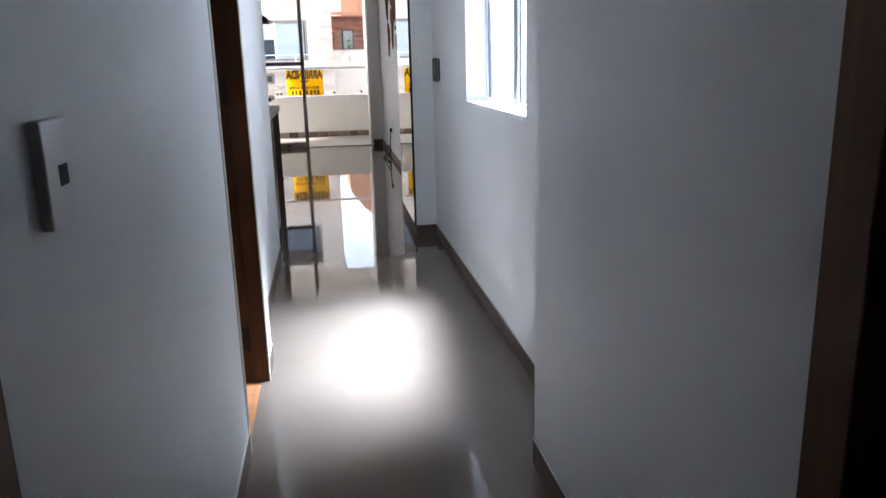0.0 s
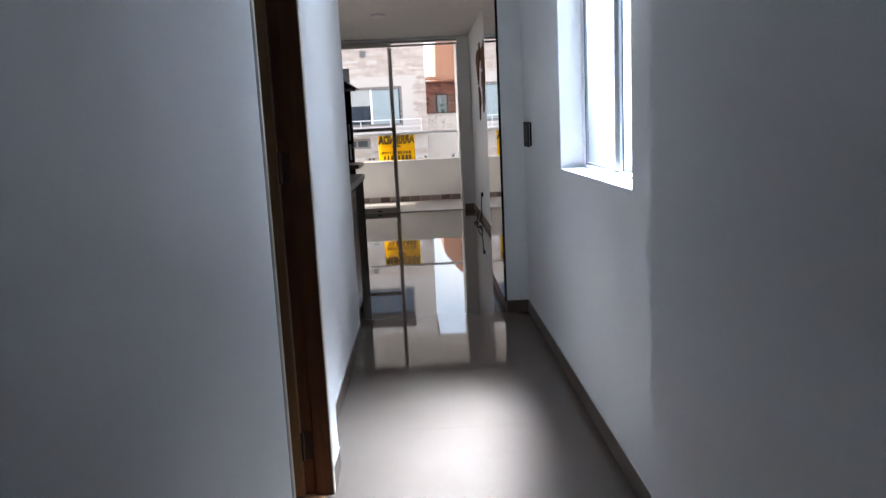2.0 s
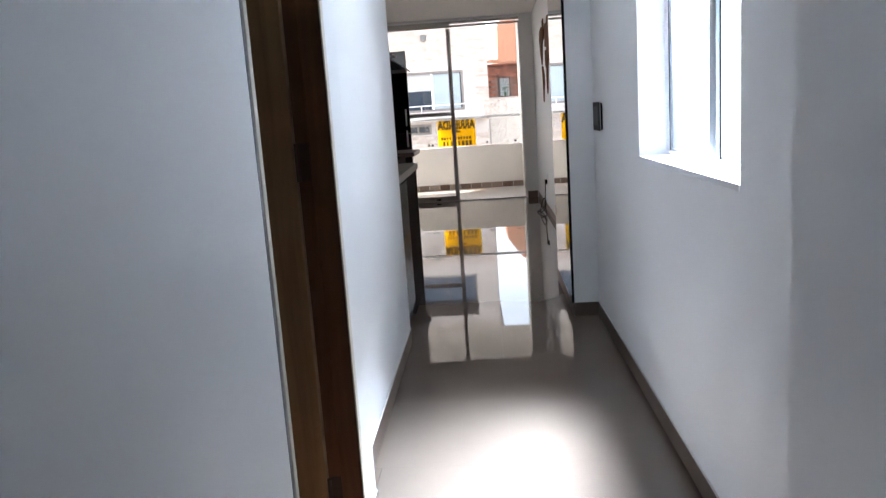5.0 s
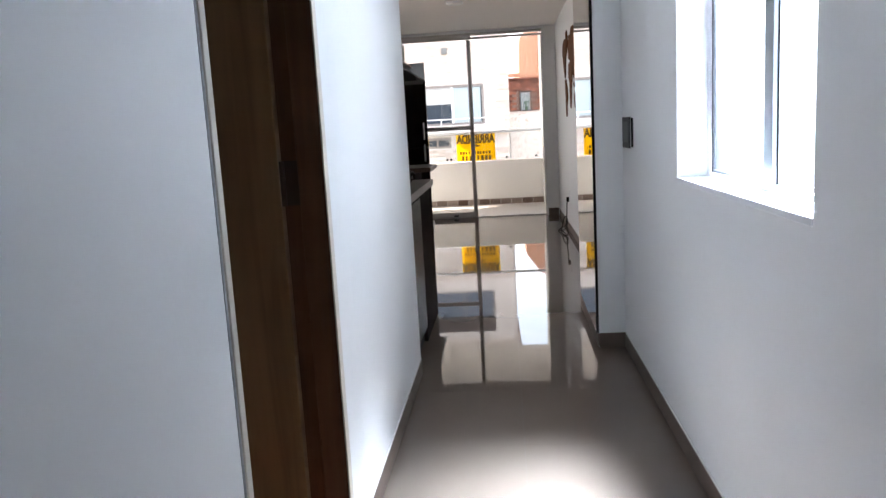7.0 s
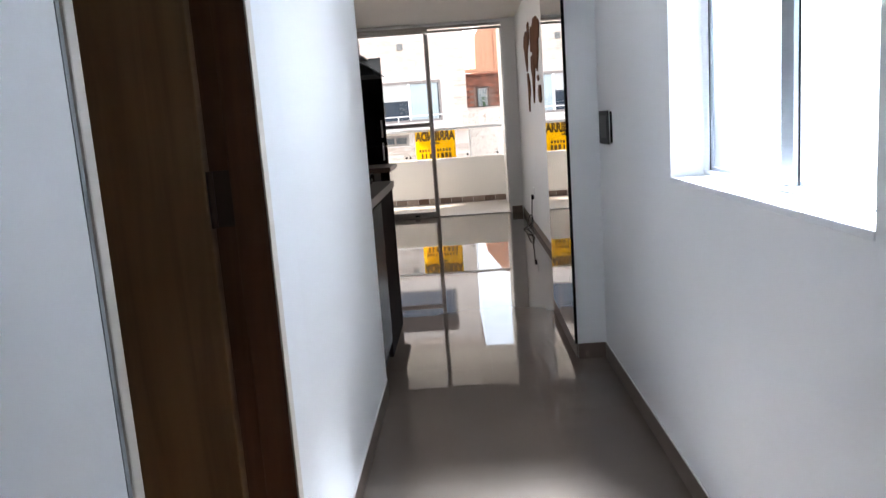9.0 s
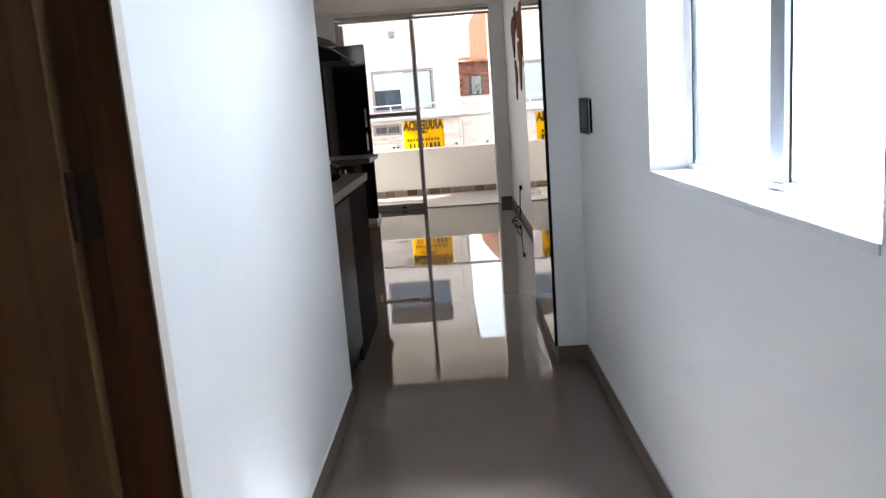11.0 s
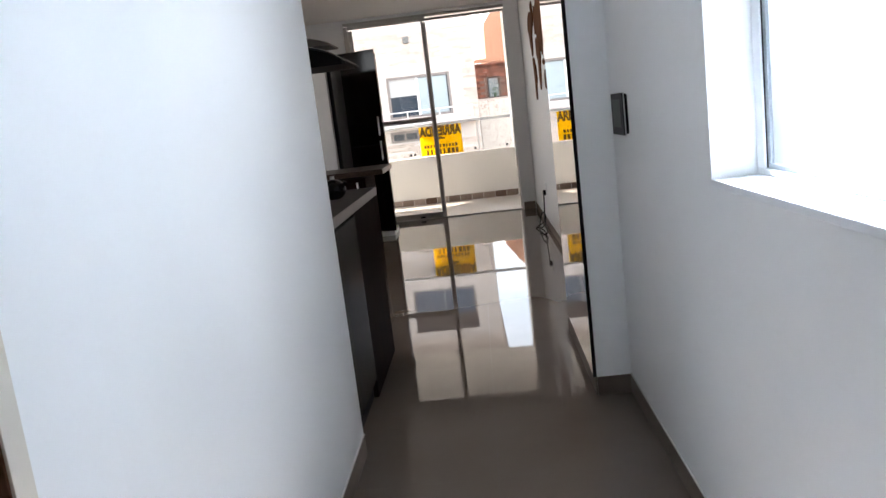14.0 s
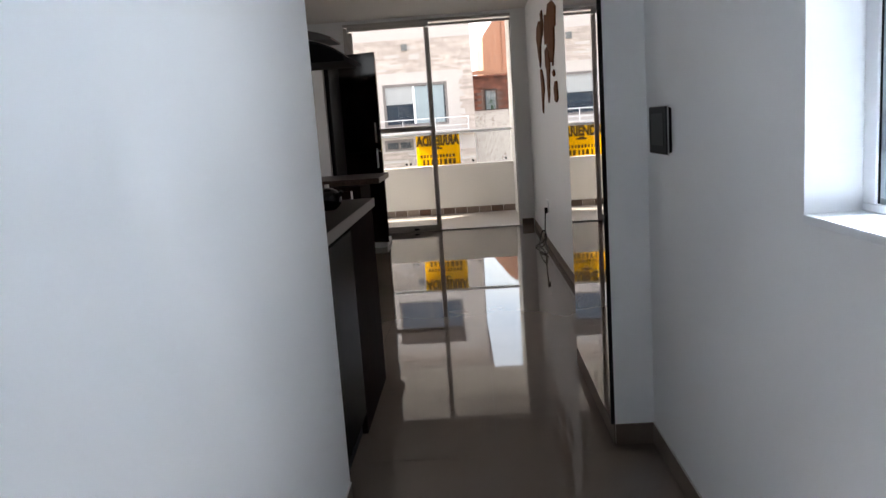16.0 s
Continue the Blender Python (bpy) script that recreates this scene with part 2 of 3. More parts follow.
M_HOODCAP = mat("brown_grey_metal", (0.16, 0.14, 0.13), 0.4, metal=0.3)
M_GREYD = mat("light_grey_enamel", (0.32, 0.315, 0.31), 0.35, var=0.03)
M_TILE2 = mat("balcony_tile", (0.46, 0.425, 0.40), 0.35, var=0.06, scale=3)
M_BLIND = mat("roller_blind", (0.33, 0.335, 0.34), 0.8, var=0.02)
M_GROUTD = mat("dark_mortar", (0.16, 0.10, 0.08), 0.9)
M_RIB = mat("mortar_rib", (0.50, 0.27, 0.18), 0.9)
# darker copy of the orange block, with shade put into its colour
M_BRICKY_SHADE = mat("shaded_orange_block", (0.42, 0.20, 0.13), 0.9, var=0.15, scale=8)


# ---- builders ----
TURN = 0.0199   # the house stands slightly turned to the walk


def house(x, y):
    """From the house's own square plan to the world."""
    return x * math.cos(TURN) + (y - 4) * math.sin(TURN), 4 + (y - 4) * math.cos(TURN) - x * math.sin(TURN)


def empty(name, loc, label, category, kind="", group="", turned=True):
    e = new(name)
    e.empty_display_size = 0.1
    x, y, z = loc
    if turned:
        x, y = house(x, y)
    e.location = (x, y, z)
    e["turned"] = 1 if turned else 0
    return tagged(e, label, category, group, kind)


def add_box(bm, x0, x1, y0, y1, z0, z1, bevel=0.0):
    vs = bmesh.ops.create_cube(bm, size=1.0)["verts"]
    for v in vs:
        v.co = Vector(((x0 + x1) / 2 + v.co.x * (x1 - x0), (y0 + y1) / 2 + v.co.y * (y1 - y0), (z0 + z1) / 2 + v.co.z * (z1 - z0)))
    if bevel:
        es = list({e for v in vs for e in v.link_edges})
        bmesh.ops.bevel(bm, geom=es, offset=bevel, segments=2, affect="EDGES", profile=0.5)


def add_cyl(bm, p0, p1, r, seg=14, r2=None):
    p0, p1 = Vector(p0), Vector(p1)
    d = p1 - p0
    m = Matrix.Translation((p0 + p1) / 2) @ d.to_track_quat("Z", "Y").to_matrix().to_4x4()
    bmesh.ops.create_cone(bm, cap_ends=True, segments=seg, radius1=r, radius2=r if r2 is None else r2, depth=d.length, matrix=m)


def add_prism(bm, outline, axis, a, b):
    """A flat outline drawn out along an axis: outline in the two other axes, in order."""
    def at(u, v, w):
        return {"x": (w, u, v), "y": (u, w, v), "z": (u, v, w)}[axis]
    lo = [bm.verts.new(at(u, v, a)) for u, v in outline]
    hi = [bm.verts.new(at(u, v, b)) for u, v in outline]
    n = len(outline)
    bm.faces.new(lo)
    bm.faces.new(hi[::-1])
    for i in range(n):
        bm.faces.new((lo[i], hi[i], hi[(i + 1) % n], lo[(i + 1) % n]))
    bmesh.ops.recalc_face_normals(bm, faces=bm.faces)


def part(name, bm, material, parent=None, label="", kind="", category="", smooth=False, turned=True):
    o = parent
    while o is not None and o.parent is not None:
        o = o.parent
    if o is not None and "turned" in o:
        turned = bool(o["turned"])
    if turned:
        for v in bm.verts:
            v.co.x, v.co.y = house(v.co.x, v.co.y)
    o = parent
    while o is not None:
        bmesh.ops.translate(bm, verts=bm.verts, vec=-o.location)
        o = o.parent
    if smooth:
        for f in bm.faces:
            f.smooth = True
    me = bpy.data.meshes.new(name)
    bm.to_mesh(me)
    bm.free()
    me.materials.append(material)
    ob = new(name, me)
    if parent is not None:
        ob.parent = parent
    return tagged(ob, label, category, "", kind)


def box(name, x0, x1, y0, y1, z0, z1, material, parent=None, label="", bevel=0.0, kind="", category="", turned=True):
    bm = bmesh.new()
    add_box(bm, x0, x1, y0, y1, z0, z1, bevel)
    return part(name, bm, material, parent, label, kind, category, turned=turned)


def boxes(name, items, material, parent=None, label="", bevel=0.0, kind="", category="", turned=True):
    bm = bmesh.new()
    for it in items:
        add_box(bm, *it, bevel)
    return part(name, bm, material, parent, label, kind, category, turned=turned)


def cyl(name, p0, p1, r, material, parent=None, label="", seg=16, kind="", category="", r2=None):
    bm = bmesh.new()
    add_cyl(bm, p0, p1, r, seg, r2)
    return part(name, bm, material, parent, label, kind, category)


S = "structure"
H = 2.46       # ceiling
LW = -0.392    # wall with the bedroom door
LS = -0.412    # corridor wall south of the bedroom door
LR = -0.455    # corridor wall beyond it
RW = 0.622     # window wall
MW = 0.712     # map wall
YD = 10.15     # balcony door plane
NX, NY = 0.463, 0.84   # end corner of the near wall
KW = -1.12     # kitchen back wall
YP = 11.92     # balcony parapet, inner face

# ---- large structure ----
box("floor", -4.2, 2.15, -4.0, YD + 0.03, -0.12, -0.006, M_GROUT, kind=S, label="polished beige porcelain tile floor with thin grey joints")
boxes("bedroom_floor", [(-4.2, LS - 0.01, -4.0, 1.70, -0.010, -0.004), (-4.2, LR - 0.06, 1.70, 3.5, -0.010, -0.004)], M_LAM, kind=S, label="orange-brown wood laminate floor")
boxes("ceiling", [(-4.2, 2.3, -4.0, 3.63, H, H + 0.2), (-2.6, 2.3, 3.63, YD + 0.10, H, H + 0.2)], M_CEIL, kind=S, label="plain off-white painted ceiling")
boxes("wall_west", [(LW - 0.13, LS, -0.589, 1.048, 0, H), (LW - 0.13, LS, 1.048, 1.66, 2.09, H), (LW - 0.13, LW, 1.66, 1.84, 0, H),
                    (LW - 0.13, LS, -4.0, -1.32, 0, H), (LW - 0.13, LS, -1.32, -0.589, 2.09, H)], M_WALL, kind=S, label="white painted corridor wall with doorways")
box("wall_corridor", LR - 0.10, LR, 1.84, 3.63, 0, H, M_WALL, kind=S, label="white painted corridor wall, slightly set back")
boxes("wall_east", [(RW, RW + 0.16, NY - 0.12, 1.55, 0, H), (RW, RW + 0.16, 2.755, 4.0, 0, H), (RW, RW + 0.16, 1.55, 2.755, 0, 0.985),
                    (RW, RW + 0.16, 1.55, 2.755, 2.1, H)], M_WALL, kind=S, label="white painted corridor wall with a window")
boxes("wall_near", [(NX, RW + 0.16, -0.42, NY, 0, H), (NX, NX + 0.12, -1.25, -0.42, 2.09, H), (NX, NX + 0.12, -4.0, -1.25, 0, H)], M_WALL, kind=S,
      label="white painted wall beside a dark open doorway")
box("wall_nook", 0.479, 1.3, 4.0, 4.97, 0, H, M_WALL, kind=S, label="white wall block carrying a tall mirror")
box("wall_map", MW, MW + 0.15, 4.97, YD + 0.1, 0, H, M_WALL, kind=S, label="white wall with a wooden world map")
box("wall_column", 0.545, MW, YD - 0.05, YD + 0.12, 0, H, M_WALL, kind=S, label="white wall return beside the balcony door")
box("wall_north", -4.2, -1.36, YD - 0.02, YD + 0.12, 0, H, M_WALL, kind=S, label="white wall beside the balcony door")
box("lintel", -1.36, 0.565, YD - 0.02, YD + 0.12, 2.428, H, M_WALL, kind=S, label="narrow white strip above the balcony door")
# the opening is an unseen addition that lets skylight into the living room
boxes("wall_kitchen", [(-2.6, -2.48, 3.63, 5.4, 0, H), (-2.6, -2.48, 7.7, YD, 0, H), (-2.6, -2.48, 5.4, 7.7, 0, 1.0), (-2.6, -2.48, 5.4, 7.7, 2.2, H)], M_WALL, kind=S, label="white kitchen wall with an unseen opening added for light")
box("wall_kitchen_south", -2.6, LR - 0.10, 3.51, 3.63, 0, H, M_WALL, kind=S, label="white wall between kitchen and bedroom")
# unseen wall added to block daylight from the west, save one small opening
boxes("wall_bedroom_north", [(-4.2, -3.5, 3.51, 3.63, 0, H), (-2.9, -2.6, 3.51, 3.63, 0, H), (-3.5, -2.9, 3.51, 3.63, 0, 1.0), (-3.5, -2.9, 3.51, 3.63, 2.1, H)],
      M_WALL, kind=S, label="unseen white bedroom wall added to cut daylight, small opening left")
# end and bedroom walls, darkened by colour to dim the near corridor
box("wall_south", -4.2, 2.3, -4.1, -4.0, 0, H, M_SHADED_WALL, kind=S, label="plain wall closing the corridor, coloured dark as if unlit")
box("wall_bedroom", -4.2, -4.1, -4.0, 3.6, 0, H, M_SHADED_WALL, kind=S, label="plain bedroom wall, coloured dark as if unlit")
box("wall_side_room", 2.15, 2.3, -4.0, 4.2, -0.1, H, M_WALL, kind=S, label="plain light well wall")
box("wall_well", 0.8, 2.15, 0.2, 0.3, 0, H, M_WALL, kind=S, label="plain wall between side room and light well")

# skirting
base = [("baseboard_west", LS, LS + 0.005, -0.528, 1.046), ("baseboard_pier", LW, LW + 0.005, 1.670, 1.84), ("baseboard_corridor", LR, LR + 0.005, 1.84, 3.63),
        ("baseboard_east", RW - 0.005, RW, NY, 4.0), ("baseboard_near", NX - 0.005, NX, -0.42, NY),
        ("baseboard_map", MW - 0.005, MW, 4.97, YD - 0.05)]
for n, x0, x1, y0, y1 in base:
    box(n, x0, x1, y0, y1, 0.0, 0.08, M_BASE, kind=S, label="beige-brown ceramic tile baseboard", bevel=0.0015)
for n, x0, x1, y0, y1 in base:
    box("trim", x0, x1, y0, y1, 0.0803, 0.0838, M_BEAD, kind=S, label="thin pale filler line above the baseboard")
box("baseboard_block", 0.474, 0.479, 4.0, 4.97, 0.0, 0.08, M_BASE, kind=S, label="beige-brown ceramic tile baseboard", bevel=0.0015)
box("baseboard_nook", 0.479, RW - 0.0052, 3.994, 4.0, 0.0, 0.08, M_BASE, kind=S, label="beige-brown ceramic tile baseboard", bevel=0.0015)
box("baseboard_column", 0.565, MW - 0.012, YD - 0.061, YD - 0.05, 0.0, 0.09, M_BASE, kind=S, label="brown ceramic tile baseboard", bevel=0.0015)

# ---- bedroom door ----
d1 = empty("door_1", (LW, 1.64, 0), "brown wooden bedroom door standing open with dark frame and steel hinges", "door", kind=S)
box("jamb", LW - 0.058, LW - 0.0005, 1.636, 1.66, 0.0, 2.09, M_JAMB_D, d1, "dark brown door jamb", bevel=0.002)
box("rebate", LW - 0.096, LW - 0.0585, 1.648, 1.66, 0.0, 2.09, M_JAMB_D, d1, "dark rebate of the jamb")
box("casing", LW, LW + 0.004, 1.636, 1.668, 0.0, 2.11, M_CREAM, d1, "cream-painted edge of the door jamb", bevel=0.001)
box("jamb", LW - 0.135, LS + 0.004, 1.0565, 1.079, 0.0, 2.09, M_CREAM, d1, "cream-painted edge of the door jamb", bevel=0.003)
# thin strip coloured as the shadow side of the cream jamb edge
box("edge_shade", LW - 0.135, LS + 0.001, 1.0485, 1.056, 0.0, 2.09, M_EDGE_SHADE, d1, "grey strip standing for the shadow side of the jamb edge")
box("head_jamb", LW - 0.135, LS + 0.004, 1.0795, 1.6355, 2.07, 2.09, M_JAMB_D, d1)
box("leaf", LW - 0.75, LW - 0.098, 1.624, 1.660, 0.008, 2.06, M_JAMB, d1, "mid-brown door leaf", bevel=0.002)
for z in (0.18, 1.12, 1.88):
    hg = boxes("hinge", [(LW - 0.090, LW - 0.060, 1.6445, 1.6475, z - 0.05, z + 0.05)], M_HINGE, d1, "dull bronze butt hinge")
    bm = bmesh.new()
    add_cyl(bm, (LW - 0.0915, 1.632, z - 0.05), (LW - 0.0915, 1.632, z + 0.05), 0.006, 10)
    part("knuckle", bm, M_HINGE, hg)
cyl("handle", (LW - 0.70, 1.624, 1.0), (LW - 0.70, 1.575, 1.0), 0.012, M_STEEL, d1, "steel lever handle")

# near door frames at the start of the corridor
d2 = empty("door_2", (NX, -0.40, 0), "dark brown wooden door frame of an unlit side room", "door", kind=S)
box("jamb", NX - 0.012, NX + 0.13, -0.50, -0.42, 0.0, 2.12, M_JAMB_D, d2, bevel=0.003)
box("jamb", NX - 0.012, NX + 0.13, -1.25, -1.19, 0.0, 2.12, M_JAMB_D, d2, bevel=0.003)
box("head_jamb", NX - 0.012, NX + 0.13, -1.19, -0.50, 2.06, 2.12, M_JAMB_D, d2)
box("leaf", NX + 0.14, NX + 0.84, -0.56, -0.52, 0.008, 2.05, M_JAMB_D, d2, bevel=0.002)
d3 = empty("door_3", (LS, -0.45, 0), "brown wooden door frame with a closed door", "door", kind=S)
box("jamb", LS - 0.115, LS + 0.012, -0.589, -0.529, 0.0, 2.12, M_JAMB_D, d3, bevel=0.003)
box("jamb", LS - 0.115, LS + 0.012, -1.32, -1.26, 0.0, 2.12, M_JAMB_D, d3, bevel=0.003)
box("head_jamb", LS - 0.115, LS + 0.012, -1.26, -0.529, 2.06, 2.12, M_JAMB_D, d3)
box("leaf", LS - 0.08, LS - 0.04, -1.26, -0.529, 0.008, 2.06, M_JAMB, d3)

# ---- window ----
w1 = empty("window_1", (RW + 0.13, 2.15, 1.0), "white-silled sliding window with frosted glass and silver aluminium frame", "window", kind=S)
fx = RW + 0.105
box("window_sill", RW - 0.003, RW + 0.155, 1.5505, 2.7545, 0.985, 1.003, M_WHITE, w1, "white painted sill", bevel=0.002)
boxes("window_frame", [(fx, fx + 0.05, 1.552, 2.753, 1.0035, 1.018), (fx, fx + 0.05, 1.552, 2.753, 2.07, 2.099), (fx, fx + 0.05, 1.552, 1.575, 1.018, 2.07),
                       (fx, fx + 0.05, 2.7075, 2.753, 1.018, 2.07)], M_WHITE, w1, "white outer frame", bevel=0.002)
for nm, y0, y1, dx in (("sash", 2.117, 2.704, 0.006), ("sash", 1.577, 2.186, 0.027)):
    sh = boxes(nm, [(fx + dx, fx + dx + 0.018, y0, y1, 1.0185, 1.030), (fx + dx, fx + dx + 0.018, y0, y1, 2.05, 2.068),
                    (fx + dx, fx + dx + 0.018, y0, y0 + 0.070, 1.030, 2.05), (fx + dx, fx + dx + 0.018, y1 - 0.018, y1, 1.030, 2.05)], M_ALU_L, w1,
               "silver aluminium sliding sash", bevel=0.0015)
    pane = box("pane", fx + dx + 0.006, fx + dx + 0.011, y0 + 0.026, y1 - 0.016, 1.028, 2.052, M_FROST, sh, "frosted glass pane")
    pane.visible_shadow = False
box("window_gasket", fx + 0.018, fx + 0.022, 2.1135, 2.1165, 1.020, 2.06, M_BLACK_M, w1)
box("window_gasket", fx + 0.004, fx + 0.022, 2.7042, 2.7072, 1.020, 2.06, M_BLACK_M, w1)

# ---- corridor fittings ----
sw = empty("light_switch", (LS, -0.313, 1.10), "white rocker light switch plate on the corridor wall", "switch")
box("plate", LS, LS + 0.013, -0.356, -0.270, 1.045, 1.162, M_WHITE, sw, bevel=0.003)
box("rocker", LS + 0.013, LS + 0.0136, -0.318, -0.290, 1.089, 1.112, M_BLACK_M, sw, "dark square indicator")

ic = empty("video_intercom", (RW, 3.775, 1.15), "black video intercom with silver rim mounted on white wall", "intercom")
box("housing", RW - 0.012, RW, 3.670, 3.880, 1.082, 1.222, M_BLACK_M, ic, bevel=0.006)
box("rim", RW - 0.015, RW - 0.012, 3.663, 3.887, 1.075, 1.229, M_STEEL, ic, "silver rim", bevel=0.003)
box("face", RW - 0.019, RW - 0.0151, 3.666, 3.884, 1.078, 1.226, M_FACE, ic, bevel=0.002)
box("screen", RW - 0.0205, RW - 0.0191, 3.700, 3.850, 1.105, 1.205, M_SCREEN, ic, "grey display")

# mirror on the block's side
mr = empty("wall_mirror", (0.475, 4.5, 0.08), "tall frameless mirror with thin black edge on a white wall block", "mirror")
bm = bmesh.new()
add_box(bm, -0.004, 0.0, 0.0, 0.955, 0.085, 2.40)
for v in bm.verts:
    v.co = Matrix.Rotation(-0.011, 3, "Z") @ v.co
    v.co += Vector((0.469, 4.008, 0))
part("glass", bm, M_MIRROR, mr, "silvered mirror glass")
bm = bmesh.new()
add_box(bm, 0.0005, 0.0085, -0.004, 0.96, 0.08, 2.405)
for v in bm.verts:
    v.co = Matrix.Rotation(-0.011, 3, "Z") @ v.co
    v.co += Vector((0.469, 4.008, 0))
part("backing", bm, M_BLACK_M, mr, "black backing board")
box("edge_trim", 0.4640, 0.4785, 3.9995, 4.0065, 0.08, 2.405, M_BLACK_M, mr, "thin black edge")

# world map in cut wood
mp = empty("world_map", (MW, 8.1, 1.7), "brown cut-wood world map mounted on a white wall", "wall decoration")
lands = {
    "north_america": [(8.80, 1.98), (8.72, 2.06), (8.50, 2.10), (8.36, 2.06), (8.30, 1.95), (8.42, 1.88), (8.46, 1.76), (8.54, 1.68), (8.58, 1.74), (8.66, 1.80), (8.72, 1.90)],
    "greenland": [(8.34, 2.14), (8.20, 2.15), (8.16, 2.04), (8.24, 1.94), (8.30, 2.02)],
    "south_america": [(8.55, 1.66), (8.44, 1.68), (8.30, 1.58), (8.26, 1.48), (8.36, 1.40), (8.44, 1.28), (8.49, 1.30), (8.50, 1.48)],
    "eurasia": [(8.06, 1.98), (7.98, 2.09), (7.84, 2.04), (7.70, 2.12), (7.44, 2.13), (7.20, 2.04), (7.26, 1.92), (7.34, 1.90), (7.36, 1.78), (7.46, 1.70), (7.52, 1.62),
                (7.58, 1.72), (7.66, 1.66), (7.72, 1.76), (7.82, 1.78), (7.92, 1.86), (8.04, 1.84)],
    "africa": [(8.06, 1.80), (7.92, 1.82), (7.80, 1.77), (7.72, 1.65), (7.80, 1.56), (7.86, 1.40), (7.93, 1.36), (7.98, 1.50), (7.98, 1.62), (8.08, 1.68)],
    "australia": [(7.50, 1.44), (7.42, 1.51), (7.30, 1.50), (7.26, 1.38), (7.36, 1.33), (7.46, 1.36)],
    "islands": [(7.56, 1.58), (7.46, 1.60), (7.40, 1.56), (7.48, 1.54)],
}
for n, o in lands.items():
    bm = bmesh.new()
    add_prism(bm, [(y, z + 0.01 * math.sin(37 * y)) for y, z in o], "x", MW - 0.012, MW)
    part("landmass", bm, M_MAP, mp)

so = empty("wall_socket", (MW, 8.48, 0.36), "white wall socket with a black plug above the floor", "socket")
box("plate", MW - 0.008, MW, 8.43, 8.55, 0.34, 0.46, M_WHITE, so, bevel=0.002)
box("plug", MW - 0.035, MW - 0.008, 8.46, 8.51, 0.335, 0.385, M_BLACK_M, so, bevel=0.004)
cu = bpy.data.curves.new("cable", "CURVE")
cu.dimensions, cu.bevel_depth, cu.bevel_resolution = "3D", 0.006, 2
sp = cu.splines.new("NURBS")
pts = [(MW - 0.03, 8.48, 0.335), (MW - 0.035, 8.52, 0.18), (MW - 0.03, 8.60, 0.05), (MW - 0.10, 8.65, 0.006), (MW - 0.14, 8.55, 0.006), (MW - 0.06, 8.35, 0.03),
       (MW - 0.03, 8.40, 0.14), (MW - 0.05, 8.62, 0.17), (MW - 0.10, 8.50, 0.03), (MW - 0.12, 8.20, 0.006), (MW - 0.05, 8.05, 0.006), (MW - 0.06, 8.30, 0.10), (MW - 0.05, 8.45, 0.12)]
sp.points.add(len(pts) - 1)
for p, c in zip(sp.points, pts):
    hx, hy = house(c[0], c[1])
    p.co = (hx, hy, c[2], 1)
sp.use_endpoint_u, sp.order_u = True, 3
cu.materials.append(M_BLACK_M)
tagged(new("power_cable", cu), "loose black power cable coiled against the baseboard", "cable")

# ceiling lamp
cl = empty("ceiling_light", (-0.43, 7.80, H), "round white flush ceiling light", "lamp")
cyl("rim", (-0.43, 7.80, H - 0.02), (-0.43, 7.80, H), 0.085, M_WHITE, cl, seg=32)
cyl("diffuser", (-0.43, 7.80, H - 0.028), (-0.43, 7.80, H - 0.02), 0.072, M_LAMP, cl, seg=32)

# ---- kitchen ----
CX = -0.468    # counter edge
ct = empty("kitchen_counter", (-0.8, 4.3, 0), "dark espresso base cabinets under the granite counter by the corridor", "cabinet")
box("end_panel", KW + 0.1, CX - 0.012, 4.87, 4.90, 0.0, 0.858, M_ESP, ct, bevel=0.002)
box("side_panel", CX - 0.035, CX - 0.012, 4.22, 4.87, 0.0, 0.858, M_ESP, ct, bevel=0.002)
box("door", CX - 0.032, CX - 0.010, 3.64, 4.215, 0.09, 0.84, M_DOORGL, ct, "glossy black appliance door", bevel=0.003)
box("carcass", -1.05, CX - 0.036, 3.64, 4.868, 0.0, 0.855, M_BLACK_M, ct)
wt = empty("worktop", (-0.8, 4.3, 0.86), "dark brown granite worktop with a lighter polished edge", "worktop")
box("slab", -1.08, CX - 0.004, 3.635, 4.915, 0.860, 0.898, M_STONE, wt, bevel=0.002)
box("edge", CX - 0.004, CX, 3.635, 4.915, 0.858, 0.899, M_STONE_E, wt, "lighter polished edge", bevel=0.001)

hd = empty("range_hood", (-0.8, 4.70, 1.48), "black range hood with curved glass canopy and steel rim", "range hood")
HY0, HY1 = 4.50, 4.90
prof = [(-1.06 + 0.588 * i / 24, 1.614 - 0.095 * (i / 24) ** 6) for i in range(25)]
bm = bmesh.new()
dome = [(-1.04, 1.616)] + [(-0.84 + 0.29 * i / 10, 1.660 - 0.044 * (i / 10) ** 3) for i in range(11)]
add_prism(bm, dome + [(-0.55, 1.608), (-1.04, 1.608)], "y", HY0 + 0.08, HY1 - 0.08)
part("chimney", bm, M_HOODCAP, hd, "brown-grey rounded cap", smooth=False)
bm = bmesh.new()
add_prism(bm, [(x, z - 0.010) for x, z in prof[:24]] + [(-0.490, 1.508), (-1.06, 1.508)], "y", HY0 + 0.01, HY1 - 0.01)
part("body", bm, M_BLACK_M, hd)
bm = bmesh.new()
add_prism(bm, prof + [(x, z - 0.008) for x, z in prof[::-1]], "y", HY0, HY1)
part("canopy", bm, M_BLACK_M, hd, "curved black canopy", smooth=False)
bm = bmesh.new()
add_prism(bm, [(x, z + 0.001) for x, z in prof[12:]] + [(x, z - 0.003) for x, z in prof[:11:-1]], "y", HY0 - 0.006, HY0 - 0.001)
part("rim", bm, M_ALU, hd, "steel edge of the canopy")
